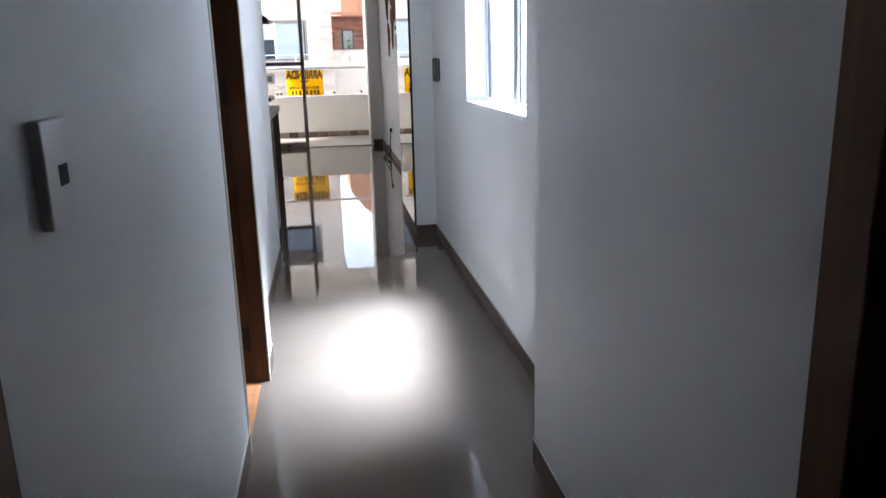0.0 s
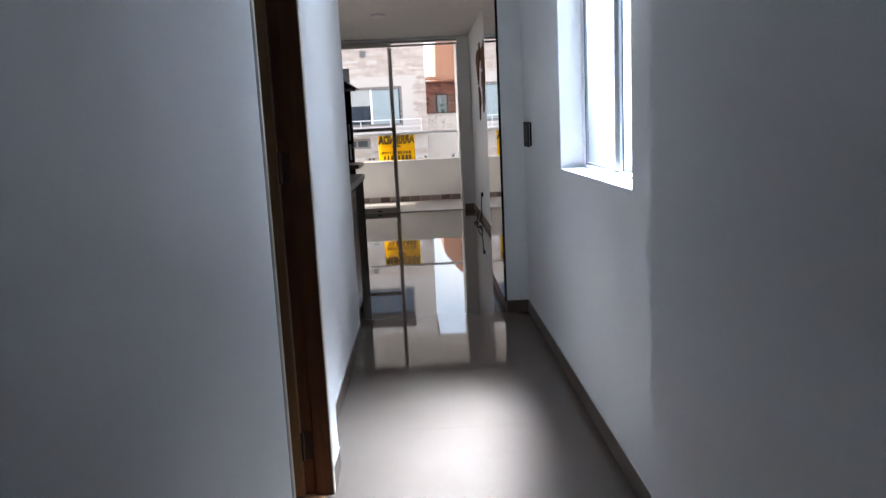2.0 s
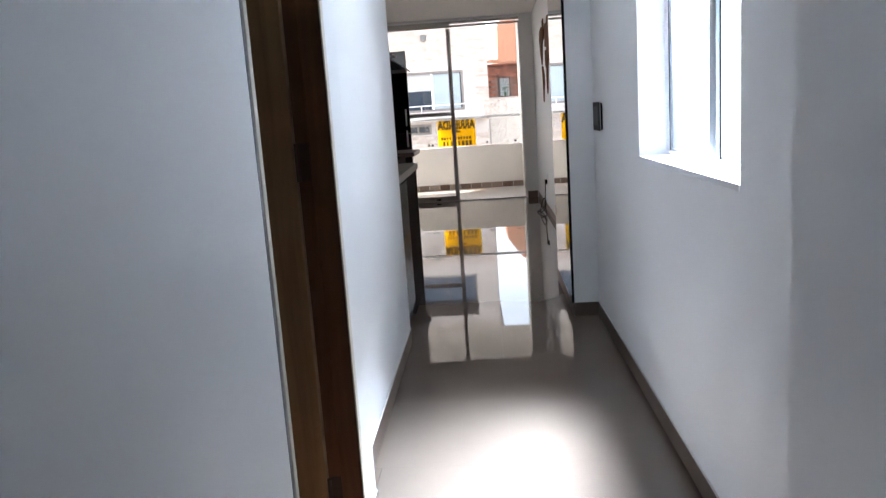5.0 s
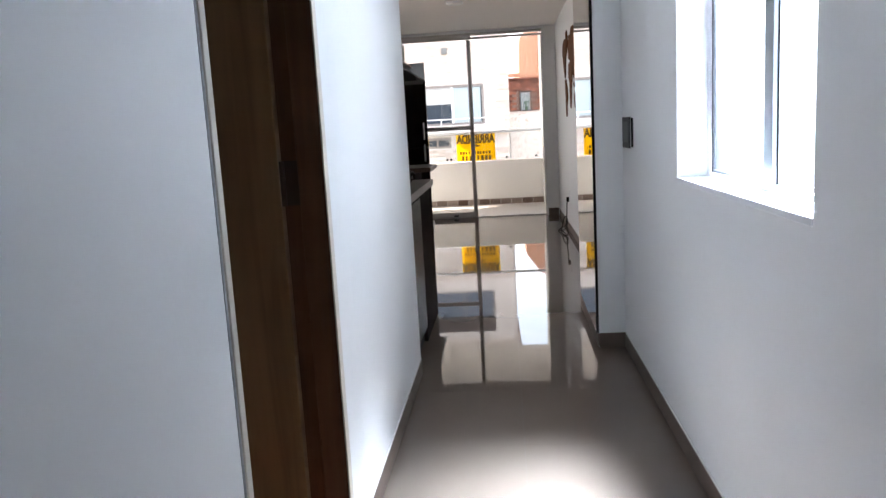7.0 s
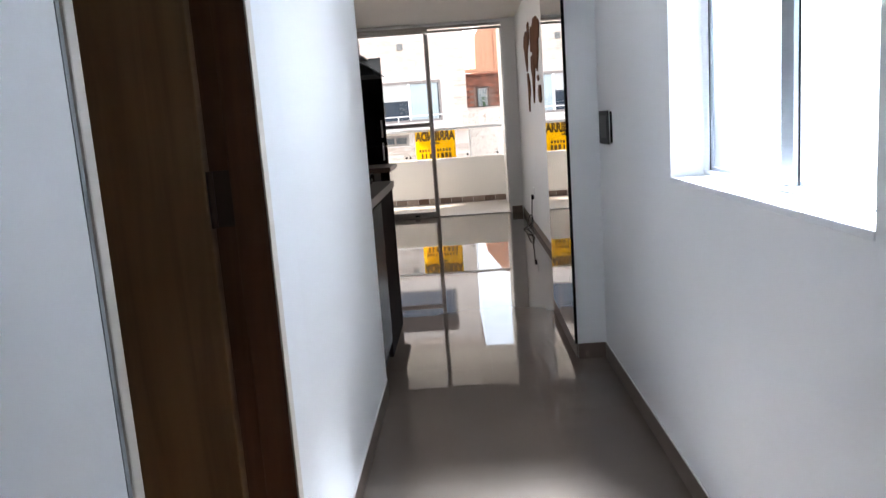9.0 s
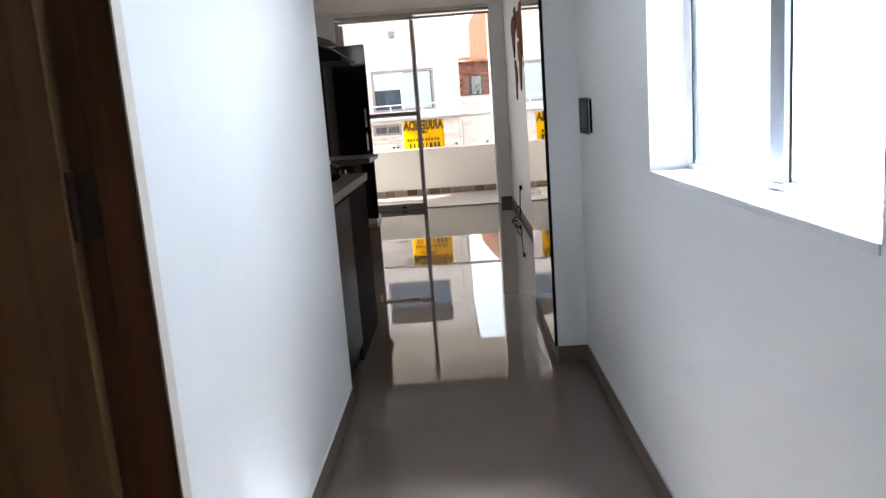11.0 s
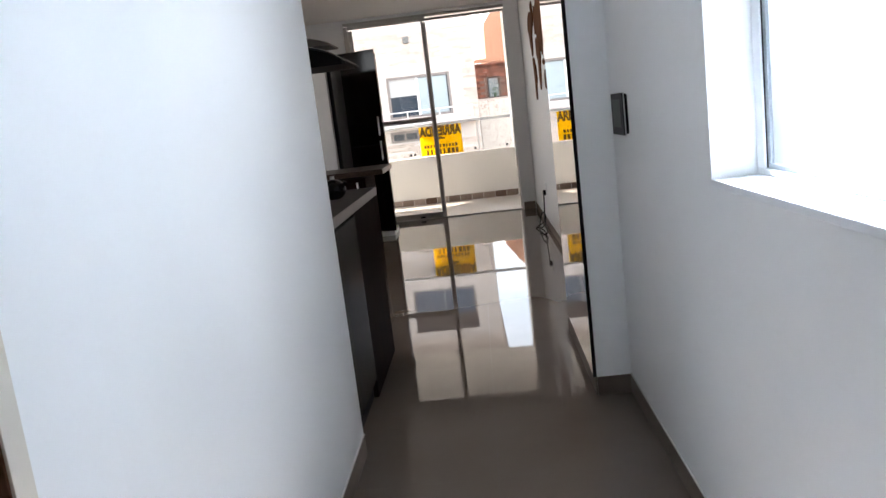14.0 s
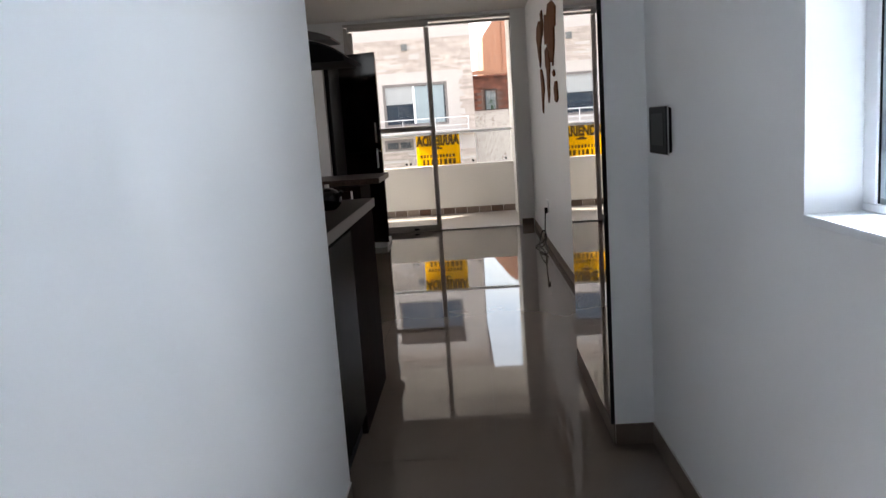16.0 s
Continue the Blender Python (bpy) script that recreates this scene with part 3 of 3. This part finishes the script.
box("wall_hood", -1.30, -1.07, 3.63, 5.2, 0.0, H, M_WALL, kind=S, label="short white wall behind the counter")

kt = empty("kettle", (-0.60, 4.45, 0.898), "small round black kettle on the granite worktop", "kettle")
bm = bmesh.new()
bmesh.ops.create_uvsphere(bm, u_segments=24, v_segments=14, radius=0.058)
for v in bm.verts:
    v.co.z = max(v.co.z * 0.85, -0.045)
    v.co += Vector((-0.60, 4.45, 0.9435))
part("pot", bm, M_BLACK, kt, smooth=True)
bm = bmesh.new()
add_cyl(bm, (-0.60, 4.45, 0.990), (-0.60, 4.45, 1.006), 0.010)
part("knob", bm, M_STEEL, kt, "steel lid knob", smooth=True)
bm = bmesh.new()
add_cyl(bm, (-0.56, 4.43, 0.95), (-0.533, 4.415, 0.978), 0.012, r2=0.008)
part("spout", bm, M_BLACK, kt)

pn = empty("peninsula_cabinet", (-1.4, 6.95, 0), "dark wooden kitchen cabinet under a granite ledge", "cabinet")
box("carcass", -2.4, -0.80, 6.72, 7.25, 0.0, 0.83, M_ESP, pn, bevel=0.003)
for i, x0 in enumerate((-1.18, -1.56, -2.0)):
    dr = box("door", x0, x0 + 0.36, 6.702, 6.72, 0.10, 0.80, M_ESP, pn, bevel=0.003)
    cyl("handle", (x0 + 0.32, 6.685, 0.68), (x0 + 0.32, 6.685, 0.80), 0.007, M_STEEL, dr, "chrome bar handle")
box("ledge", -2.4, -0.655, 6.66, 7.30, 0.845, 0.885, M_STONE, label="dark granite ledge with a pale end over the cabinets", category="worktop", bevel=0.003)
box("ledge_end", -0.655, -0.651, 6.665, 7.295, 0.847, 0.884, M_STONE_E, label="pale stone end piece of the ledge", category="worktop")

tc = empty("tall_cabinet", (-1.1, 9.3, 0), "tall black-brown cabinet with glossy door on a white plinth", "cabinet")
box("carcass", -1.42, -0.95, 9.32, 9.60, 0.06, 2.0, M_BLACK_M, tc, bevel=0.003)
for za, zb, m_ in ((1.01, 2.0, M_BLACK), (0.06, 1.0, M_ESP)):
    bm = bmesh.new()
    add_prism(bm, [(-0.900, 9.085), (-0.900, 9.11), (-1.46, 9.30), (-1.46, 9.275)], "z", za, zb)
    lf = part("door", bm, m_, tc, "dark glossy door leaf, ajar")
    zh = 1.10 if za > 1 else 0.84
    cyl("handle", (-0.945, 9.075, zh), (-0.945, 9.075, zh + 0.20), 0.009, M_STEEL, lf, "steel bar handle")
box("plinth", -1.40, -0.925, 9.13, 9.58, 0.0, 0.055, M_WHITE, tc, "white plinth")
fg = empty("refrigerator", (-1.5, 8.4, 0), "light grey refrigerator with dark door edge", "refrigerator")
box("body", -1.90, -1.208, 8.12, 8.70, 0.03, 1.83, M_BLACK_M, fg, bevel=0.01)
box("door", -1.89, -1.243, 8.06, 8.115, 0.05, 1.82, M_GREYD, fg, "light grey door", bevel=0.01)

# ---- balcony door ----
bd = empty("balcony_door", (-0.4, YD, 0), "dark aluminium sliding balcony door with clear glass and a mid rail", "door", kind=S)
x0, x1, xs = -1.36, 0.565, -0.41
boxes("door_frame", [(x0, x1, YD + 0.005, YD + 0.09, 2.398, 2.427), (x0, x0 + 0.045, YD + 0.005, YD + 0.09, 0, 2.385), (x1 - 0.014, x1, YD + 0.005, YD + 0.09, 0, 2.385),
                     (x0 + 0.045, x1 - 0.014, YD + 0.01, YD + 0.09, 0.0, 0.012)], M_ALU, bd, "dark aluminium outer frame", bevel=0.002)
s1 = boxes("sash", [(x0 + 0.047, xs + 0.026, YD + 0.012, YD + 0.042, 2.348, 2.396), (x0 + 0.047, xs + 0.026, YD + 0.012, YD + 0.042, 0.014, 0.075),
                    (x0 + 0.047, x0 + 0.10, YD + 0.012, YD + 0.042, 0.075, 2.335), (xs - 0.026, xs + 0.026, YD + 0.012, YD + 0.042, 0.075, 2.335),
                    (x0 + 0.10, xs - 0.026, YD + 0.012, YD + 0.042, 1.18, 1.235)], M_ALU, bd, "sliding sash with a mid rail", bevel=0.002)
p1 = boxes("pane", [(x0 + 0.10, xs - 0.026, YD + 0.025, YD + 0.031, 0.075, 1.18), (x0 + 0.10, xs - 0.026, YD + 0.025, YD + 0.031, 1.235, 2.335)], M_GLASS, s1, "clear glass")
p1.visible_shadow = False
box("latch", xs - 0.30, xs - 0.24, YD + 0.0, YD + 0.012, 0.02, 0.04, M_BLACK_M, s1)
s2 = boxes("sash", [(xs - 0.03, xs - 0.005, YD + 0.05, YD + 0.08, 0.014, 2.383), (x1 - 0.032, x1 - 0.014, YD + 0.05, YD + 0.08, 0.014, 2.383),
                    (xs - 0.005, x1 - 0.032, YD + 0.05, YD + 0.08, 2.355, 2.383)], M_ALU, bd, bevel=0.002)
p2 = box("pane", xs - 0.005, x1 - 0.032, YD + 0.062, YD + 0.068, 0.014, 2.355, M_GLASS, s2, "clear glass")
p2.visible_shadow = False

# ---- balcony ----
box("balcony_floor", -5.0, 1.3, YD + 0.09, 12.1, -0.2, -0.012, M_TILE2, kind=S, label="beige tiled balcony floor")
pp = box("parapet", -5.0, 0.60, YP, YP + 0.12, -0.2, 0.675, M_PLASTER, kind=S, label="cream plastered balcony parapet", bevel=0.004)
for i in range(26):
    xa = 0.595 - 0.17 * (i + 1)
    box("border_tile", xa + 0.003, xa + 0.167, YP - 0.010, YP, -0.012, 0.075, M_BORDER, pp)
box("balcony_wall", 0.60, 0.80, YD + 0.12, 12.3, -0.2, 2.75, M_PLASTER, kind=S, label="cream plastered balcony side wall")
bm = bmesh.new()
# west notch is made up: it shapes the sun wedge on the balcony floor
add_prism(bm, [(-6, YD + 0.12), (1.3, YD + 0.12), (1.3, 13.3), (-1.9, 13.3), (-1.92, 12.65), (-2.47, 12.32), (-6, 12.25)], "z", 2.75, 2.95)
part("balcony_soffit", bm, M_SOFFIT, kind=S, label="grey-white underside of the balcony above, notched to let sun in")
rl = empty("balcony_railing", (-1.0, YP + 0.06, 0.67), "clear glass balcony railing with white steel handrail", "railing")
box("handrail", -4.9, 0.60, YP + 0.035, YP + 0.085, 1.105, 1.145, M_WHITE, rl, "white tubular handrail", bevel=0.01)
for k, xa in enumerate((0.10, -1.25, -2.6, -3.9)):
    box("pane", xa - 1.33, xa - 0.01, YP + 0.055, YP + 0.063, 0.70, 1.105, M_GLASS, rl, "clear glass pane").visible_shadow = False
    box("post", xa - 0.008, xa + 0.004, YP + 0.05, YP + 0.068, 0.675, 1.105, M_WHITE, rl)
box("pane", 0.11, 0.59, YP + 0.055, YP + 0.063, 0.70, 1.105, M_GLASS, rl, "clear glass pane").visible_shadow = False
for xa in (0.50, 0.04, -0.40, -0.84, -0.90, -1.6):
    cyl("clamp", (xa, YP + 0.03, 0.72), (xa, YP + 0.08, 0.72), 0.018, M_BLACK_M, rl, "dark round glass clamp", seg=12)

# rental sign, seen from behind
sg = empty("rental_sign", (-0.45, YP + 0.03, 0.68), "yellow vinyl rental sign with dark letters tied to the railing", "sign")
SX0, SX1, SZ0, SZ1 = -0.745, -0.135, 0.685, 1.10
bm = bmesh.new()
for i in range(13):
    for j in range(9):
        u, v = i / 12, j / 8
        bm.verts.new((SX0 + u * (SX1 - SX0), YP + 0.030 + 0.006 * math.sin(9 * u + 3 * v), SZ0 + v * (SZ1 - SZ0)))
bm.verts.ensure_lookup_table()
for i in range(12):
    for j in range(8):
        a = i * 9 + j
        bm.faces.new([bm.verts[k] for k in (a, a + 9, a + 10, a + 1)])
sheet = part("sheet", bm, M_YELLOW, sg, smooth=True)
so2 = sheet.modifiers.new("thick", "SOLIDIFY")
so2.thickness = 0.002
tx = bpy.data.curves.new("lettering", "FONT")
tx.body, tx.size, tx.extrude, tx.align_x = "ARRIENDA", 0.185, 0.001, "CENTER"
tx.offset = 0.010
tx.materials.append(M_PRINT)
to = new("lettering", tx)
to.parent = sg
hx, hy = house((SX0 + SX1) / 2, YP + 0.018)
to.matrix_basis = Matrix.Translation(Vector((hx, hy, 0.965)) - sg.location) @ pose(0, 0, 0, 90, 0, 180) @ Matrix.Diagonal((0.66, 1.0, 1, 1))
tagged(to, "dark block letters")
bars = [(SX0 + 0.05 + i * 0.045, SX0 + 0.05 + i * 0.045 + random.uniform(0.02, 0.036), 0.79, 0.835) for i in range(11)]
bars += [(SX0 + 0.08 + i * 0.06, SX0 + 0.08 + i * 0.06 + random.uniform(0.02, 0.045), 0.692, 0.768) for i in range(8)]
bars += [(-0.52, -0.38, 0.905, 0.93), (-0.49, -0.42, 0.93, 0.945)]
for a, b, c, d in bars:
    box("print_bar", a, b, YP + 0.018, YP + 0.020, c, d, M_PRINT, sg)

# ---- street and buildings ----
G = -4.2
# unseen ground, doubling as a reflector for the house fronts
box("ground", -400, 400, -400, 600, G - 0.3, G, M_STREET, kind=S, label="unseen street and ground, made pale grey to bounce light", turned=False)
box("facade_below", -6, 3, 12.05, 12.3, G, -0.2, M_FACADE, kind=S, label="white house front below the balcony", turned=False)

wb = empty("white_building", (-4, 25.3, G), "white rendered house with pale stone cladding, grey-framed windows and a railing", "building", turned=False)
BX = 0.64
FY = 25.3
openings = [(-2.19, -0.17, 1.30, 2.61), (-2.19, -0.10, 4.35, 5.80), (-2.25, -1.33, 0.55, 0.90), (-6.2, -3.6, 1.30, 2.61), (-6.2, -3.6, 4.35, 5.80)]


def wall_with_holes(bm, xa, xb, za, zb, y0, y1, holes):
    xs_ = sorted({xa, xb, *[h[0] for h in holes], *[h[1] for h in holes]})
    zs_ = sorted({za, zb, *[h[2] for h in holes], *[h[3] for h in holes]})
    for p, q in zip(xs_, xs_[1:]):
        for r, s in zip(zs_, zs_[1:]):
            cx, cz = (p + q) / 2, (r + s) / 2
            if not any(h[0] < cx < h[1] and h[2] < cz < h[3] for h in holes):
                add_box(bm, p, q, y0, y1, r, s)
    bmesh.ops.remove_doubles(bm, verts=bm.verts, dist=1e-5)


bm = bmesh.new()
wall_with_holes(bm, -12, BX, G, 6.6, FY, FY + 0.25, openings)
part("wall", bm, M_FACADE, wb, "white rendered wall")
box("wall", BX - 0.25, BX, FY + 0.25, FY + 8, G, 6.6, M_FACADE, wb)
box("roof", -12.2, BX + 0.15, FY - 0.25, FY + 8.2, 6.6, 6.85, M_FACADE, wb, "flat white roof slab")
for k, (xa, xb, za, zb) in enumerate(openings):
    wn_ = boxes("window", [(xa, xb, FY + 0.02, FY + 0.12, zb - 0.085, zb), (xa, xb, FY + 0.02, FY + 0.12, za, za + 0.07),
                           (xa, xa + 0.08, FY + 0.02, FY + 0.12, za + 0.0705, zb - 0.0855), (xb - 0.08, xb, FY + 0.02, FY + 0.12, za + 0.0705, zb - 0.0855),
                           ((xa + xb) / 2 - 0.03, (xa + xb) / 2 + 0.03, FY + 0.085, FY + 0.12, za + 0.0705, zb - 0.0855)],
                M_FRAMEG, wb, "grey-brown aluminium window frame")
    box("pane", xa + 0.06, xb - 0.06, FY + 0.10, FY + 0.11, za + 0.07, zb - 0.07, M_SKY_GLASS if k in (1, 4) else M_WINGL, wn_, "reflecting glass tinted with sky blue" if k in (1, 4) else "dark glass")
    if k in (1, 4):
        box("shutter_box", xa + 0.01, xb - 0.01, FY + 0.01, FY + 0.049, za + 0.95, zb - 0.001, M_SHUT, wn_, "dark brown roller shutter box")
    elif zb - za > 1:
        m_ = xa + (xb - xa) * (0.47 if k < 2 else 0.5)
        box("curtain", m_ + 0.05, xb - 0.12, FY + 0.06, FY + 0.075, za + 0.07, zb - 0.10, M_CURT, wn_, "pale blue-grey curtain")
        box("blind", xa + 0.07, m_, FY + 0.06, FY + 0.08, zb - 0.07 - (0.55 if k != 1 else 0.1), zb - 0.07, M_BLIND, wn_, "half-lowered pale roller blind")
        box("post", m_ - 0.02, m_ + 0.05, FY + 0.05, FY + 0.09, za, zb, M_WHITE, wn_, "white curtain edge")
bm = bmesh.new()
random.seed(4)
for z0, z1, xa, xb in ((2.95, 3.95, -11.9, BX - 0.02), (-0.9, 0.5, -11.9, BX - 0.02), (6.05, 6.5, -11.9, BX - 0.02)):
    z = z0
    while z < z1 - 0.01:
        h = random.uniform(0.055, 0.09)
        x = xa + random.uniform(0, 0.2)
        while x < xb:
            w = random.uniform(0.25, 0.7)
            if random.random() < 0.93 and x > -5.5:
                add_box(bm, x, min(x + w, xb), FY - random.uniform(0.001, 0.005), FY, z, min(z + h, z1))
            x += w + 0.004
        z += h + 0.003
part("stone_cladding", bm, M_SLATE, wb, "pale split-stone cladding strips", kind="stuff")
bm = bmesh.new()
z = 0.9
random.seed(5)
while z < 3.0:
    h = random.uniform(0.06, 0.10)
    add_box(bm, BX - random.uniform(0.25, 0.45), BX + 0.01, FY - random.uniform(0.003, 0.012), FY, z, z + h)
    z += h + 0.004
part("stone_quoins", bm, M_SLATE, wb, "pale split-stone corner strip", kind="stuff")
wr = boxes("railing", [(-2.6, 0.45, FY - 0.61, FY - 0.58, 1.475, 1.50), (-2.6, 0.45, FY - 0.60, FY - 0.585, 1.24, 1.255), (-2.6, 0.45, FY - 0.60, FY - 0.585, 1.10, 1.115)], M_WHITE, wb, "white tubular balcony railing")
for x in (-2.6, -1.6, -0.6, 0.41):
    box("post", x, x + 0.022, FY - 0.605, FY - 0.585, 1.08, 1.475, M_WHITE, wr)
box("balcony", -2.9, 0.6, FY - 0.7, FY, 0.98, 1.08, M_FACADE, wb, "thin white balcony slab")
wl = box("wall_lamp", -1.50, -1.32, FY - 0.10, FY, 3.60, 3.80, M_LAMPG, wb, "small grey wall lamp", bevel=0.01)

bh = empty("brick_house", (1.5, 28, G), "dark red brick house with a grilled window and brick coping", "building", turned=False)
BY = 28.0
hole = [(1.12, 1.52, 1.70, 2.36)]
bm = bmesh.new()
wall_with_holes(bm, 0.70, 4.2, G, 2.82, BY + 0.02, BY + 0.25, hole)
part("wall", bm, M_GROUTD, bh, "dark mortar wall")
bm = bmesh.new()
random.seed(6)
z, row = 1.72, 0
while z < 2.80:
    x = 0.70 - (row % 2) * 0.15
    while x < 2.4:
        a, b = max(x, 0.70), min(x + 0.29, 2.4)
        if b - a > 0.03 and not (b > 1.10 and a < 1.54 and z < 2.38):
            add_box(bm, a, b, BY - random.uniform(0, 0.012), BY + 0.02, z, z + 0.085)
        x += 0.30
    z, row = z + 0.095, row + 1
part("brickwork", bm, M_BRICKD, bh, "dark red brick courses", kind="stuff")
bw = boxes("window", [(1.10, 1.54, BY - 0.03, BY + 0.05, 2.34, 2.40), (1.10, 1.54, BY - 0.03, BY + 0.05, 1.66, 1.70), (1.10, 1.14, BY - 0.03, BY + 0.05, 1.70, 2.34),
                      (1.50, 1.54, BY - 0.03, BY + 0.05, 1.70, 2.34)], M_SHUT, bh, "dark window frame")
boxes("grille", [(1.14 + 0.06 * i, 1.15 + 0.06 * i, BY - 0.01, BY, 1.70, 2.34) for i in range(1, 6)], M_WHITE, bw, "white bar grille")
box("pane", 1.14, 1.50, BY + 0.2, BY + 0.21, 1.70, 2.34, M_CURT, bw, "pale glass")
box("coping", 0.66, 4.3, BY - 0.10, BY + 0.3, 2.82, 2.87, M_BRICKD, bh, "weathered brick coping")
box("sill_band", 0.68, 4.2, BY - 0.06, BY, 1.60, 1.67, M_SLATE, bh, "pale stone band")
box("base_wall", 0.72, 4.2, BY - 0.30, BY - 0.02, G, 1.60, M_PEBBLE, bh, "pebbled white wall with dark spots")
bm = bmesh.new()
for i in range(22):
    a = 0.66 + i * 0.1
    add_box(bm, a, a + 0.088, BY - 0.02, BY + 0.14, 2.90, 3.02 + 0.012 * (i * 7 % 3))
add_box(bm, 0.66, 2.9, BY + 0.02, BY + 0.10, 2.90, 3.02)
part("parapet_bricks", bm, M_BRICKY, bh, "orange block parapet", kind="stuff")
bm = bmesh.new()
random.seed(8)
for i in range(70):
    c = Vector((1.33 + random.gauss(0, 0.07), BY - 0.05 + random.uniform(-0.03, 0.03), 1.90 + random.gauss(0, 0.11)))
    m_ = Matrix.Translation(c) @ Euler([random.uniform(0, 3) for _ in range(3)]).to_matrix().to_4x4()
    vs = [bm.verts.new(m_ @ Vector(p)) for p in ((-0.03, 0, 0), (0, 0.012, 0), (0.04, 0, 0.004), (0, -0.012, 0))]
    bm.faces.new(vs)
add_cyl(bm, (1.33, BY - 0.05, 1.70), (1.33, BY - 0.05, 1.84), 0.035, 10)
tagged(part("window_plant", bm, M_LEAF, turned=False), "small green potted plant at the grilled window", "plant", kind="stuff")

ob_ = empty("orange_building", (3, 37, G), "tall unplastered orange block building with vertical ribs", "building", turned=False)
bm = bmesh.new()
add_prism(bm, [(1.30, G), (8, G), (8, 6.4), (2.30, 6.2), (1.55, 5.2)], "y", 37, 45)
part("wall", bm, M_BRICKY, ob_, "orange clay block wall")
for x in (1.62, 1.86, 2.10, 2.36):
    box("rib", x, x + 0.035, 36.97, 37.0, 2.0, 5.0 + (x - 1.3) * 0.7, M_RIB, ob_, "pale mortar rib")
# right part of the wall, darkened by colour against the lit left
box("rib", 2.42, 8, 36.9, 37.0, G, 6.3, M_BRICKY_SHADE, ob_, "right part of the wall, coloured darker as its shaded side")

# ---- laminate planks by the bedroom door ----
bf = bpy.data.objects["bedroom_floor"]
random.seed(11)
for r in range(9):
    ya = 0.93 + r * 0.085
    xb = LS - 0.0105
    x = xb - random.uniform(0.15, 0.45)
    hi = xb
    while hi > -1.4:
        box("plank", max(x, -1.4) + 0.0006, hi - 0.0006, ya + 0.0006, ya + 0.0844, -0.004, 0.0, M_LAM, bf)
        hi, x = x, x - random.uniform(0.35, 0.6)

# ---- floor tiles, last ----
T = 0.60
fl = bpy.data.objects["floor"]
for i in range(-5, 3):
    for j in range(-7, 17):
        xa, ya = 0.040 + (i - 1) * T, 0.35 + j * T
        xb, yb = xa + T, ya + T
        if xb > 1.25 or yb > YD + 0.02 and ya > YD - 0.1 or (xb < LR - 0.2 and ya < 3.0) or ya < -3.9:
            continue
        yb = min(yb, YD + 0.02)
        if ya < 3.2:
            xa = max(xa, LS - 0.009 if ya < 1.6 else LR - 0.05)
        if xa > xb - 0.02:
            continue
        bm = bmesh.new()
        add_box(bm, xa + 0.0006, xb - 0.0006, ya + 0.0002, yb - 0.0002, -0.006, 0.0, 0.0)
        part("tile", bm, M_TILE, fl)
bm = bmesh.new()
add_box(bm, LR - 0.05, LS - 0.0102, 1.84, 2.149, -0.006, 0.0)
part("tile", bm, M_TILE, fl)
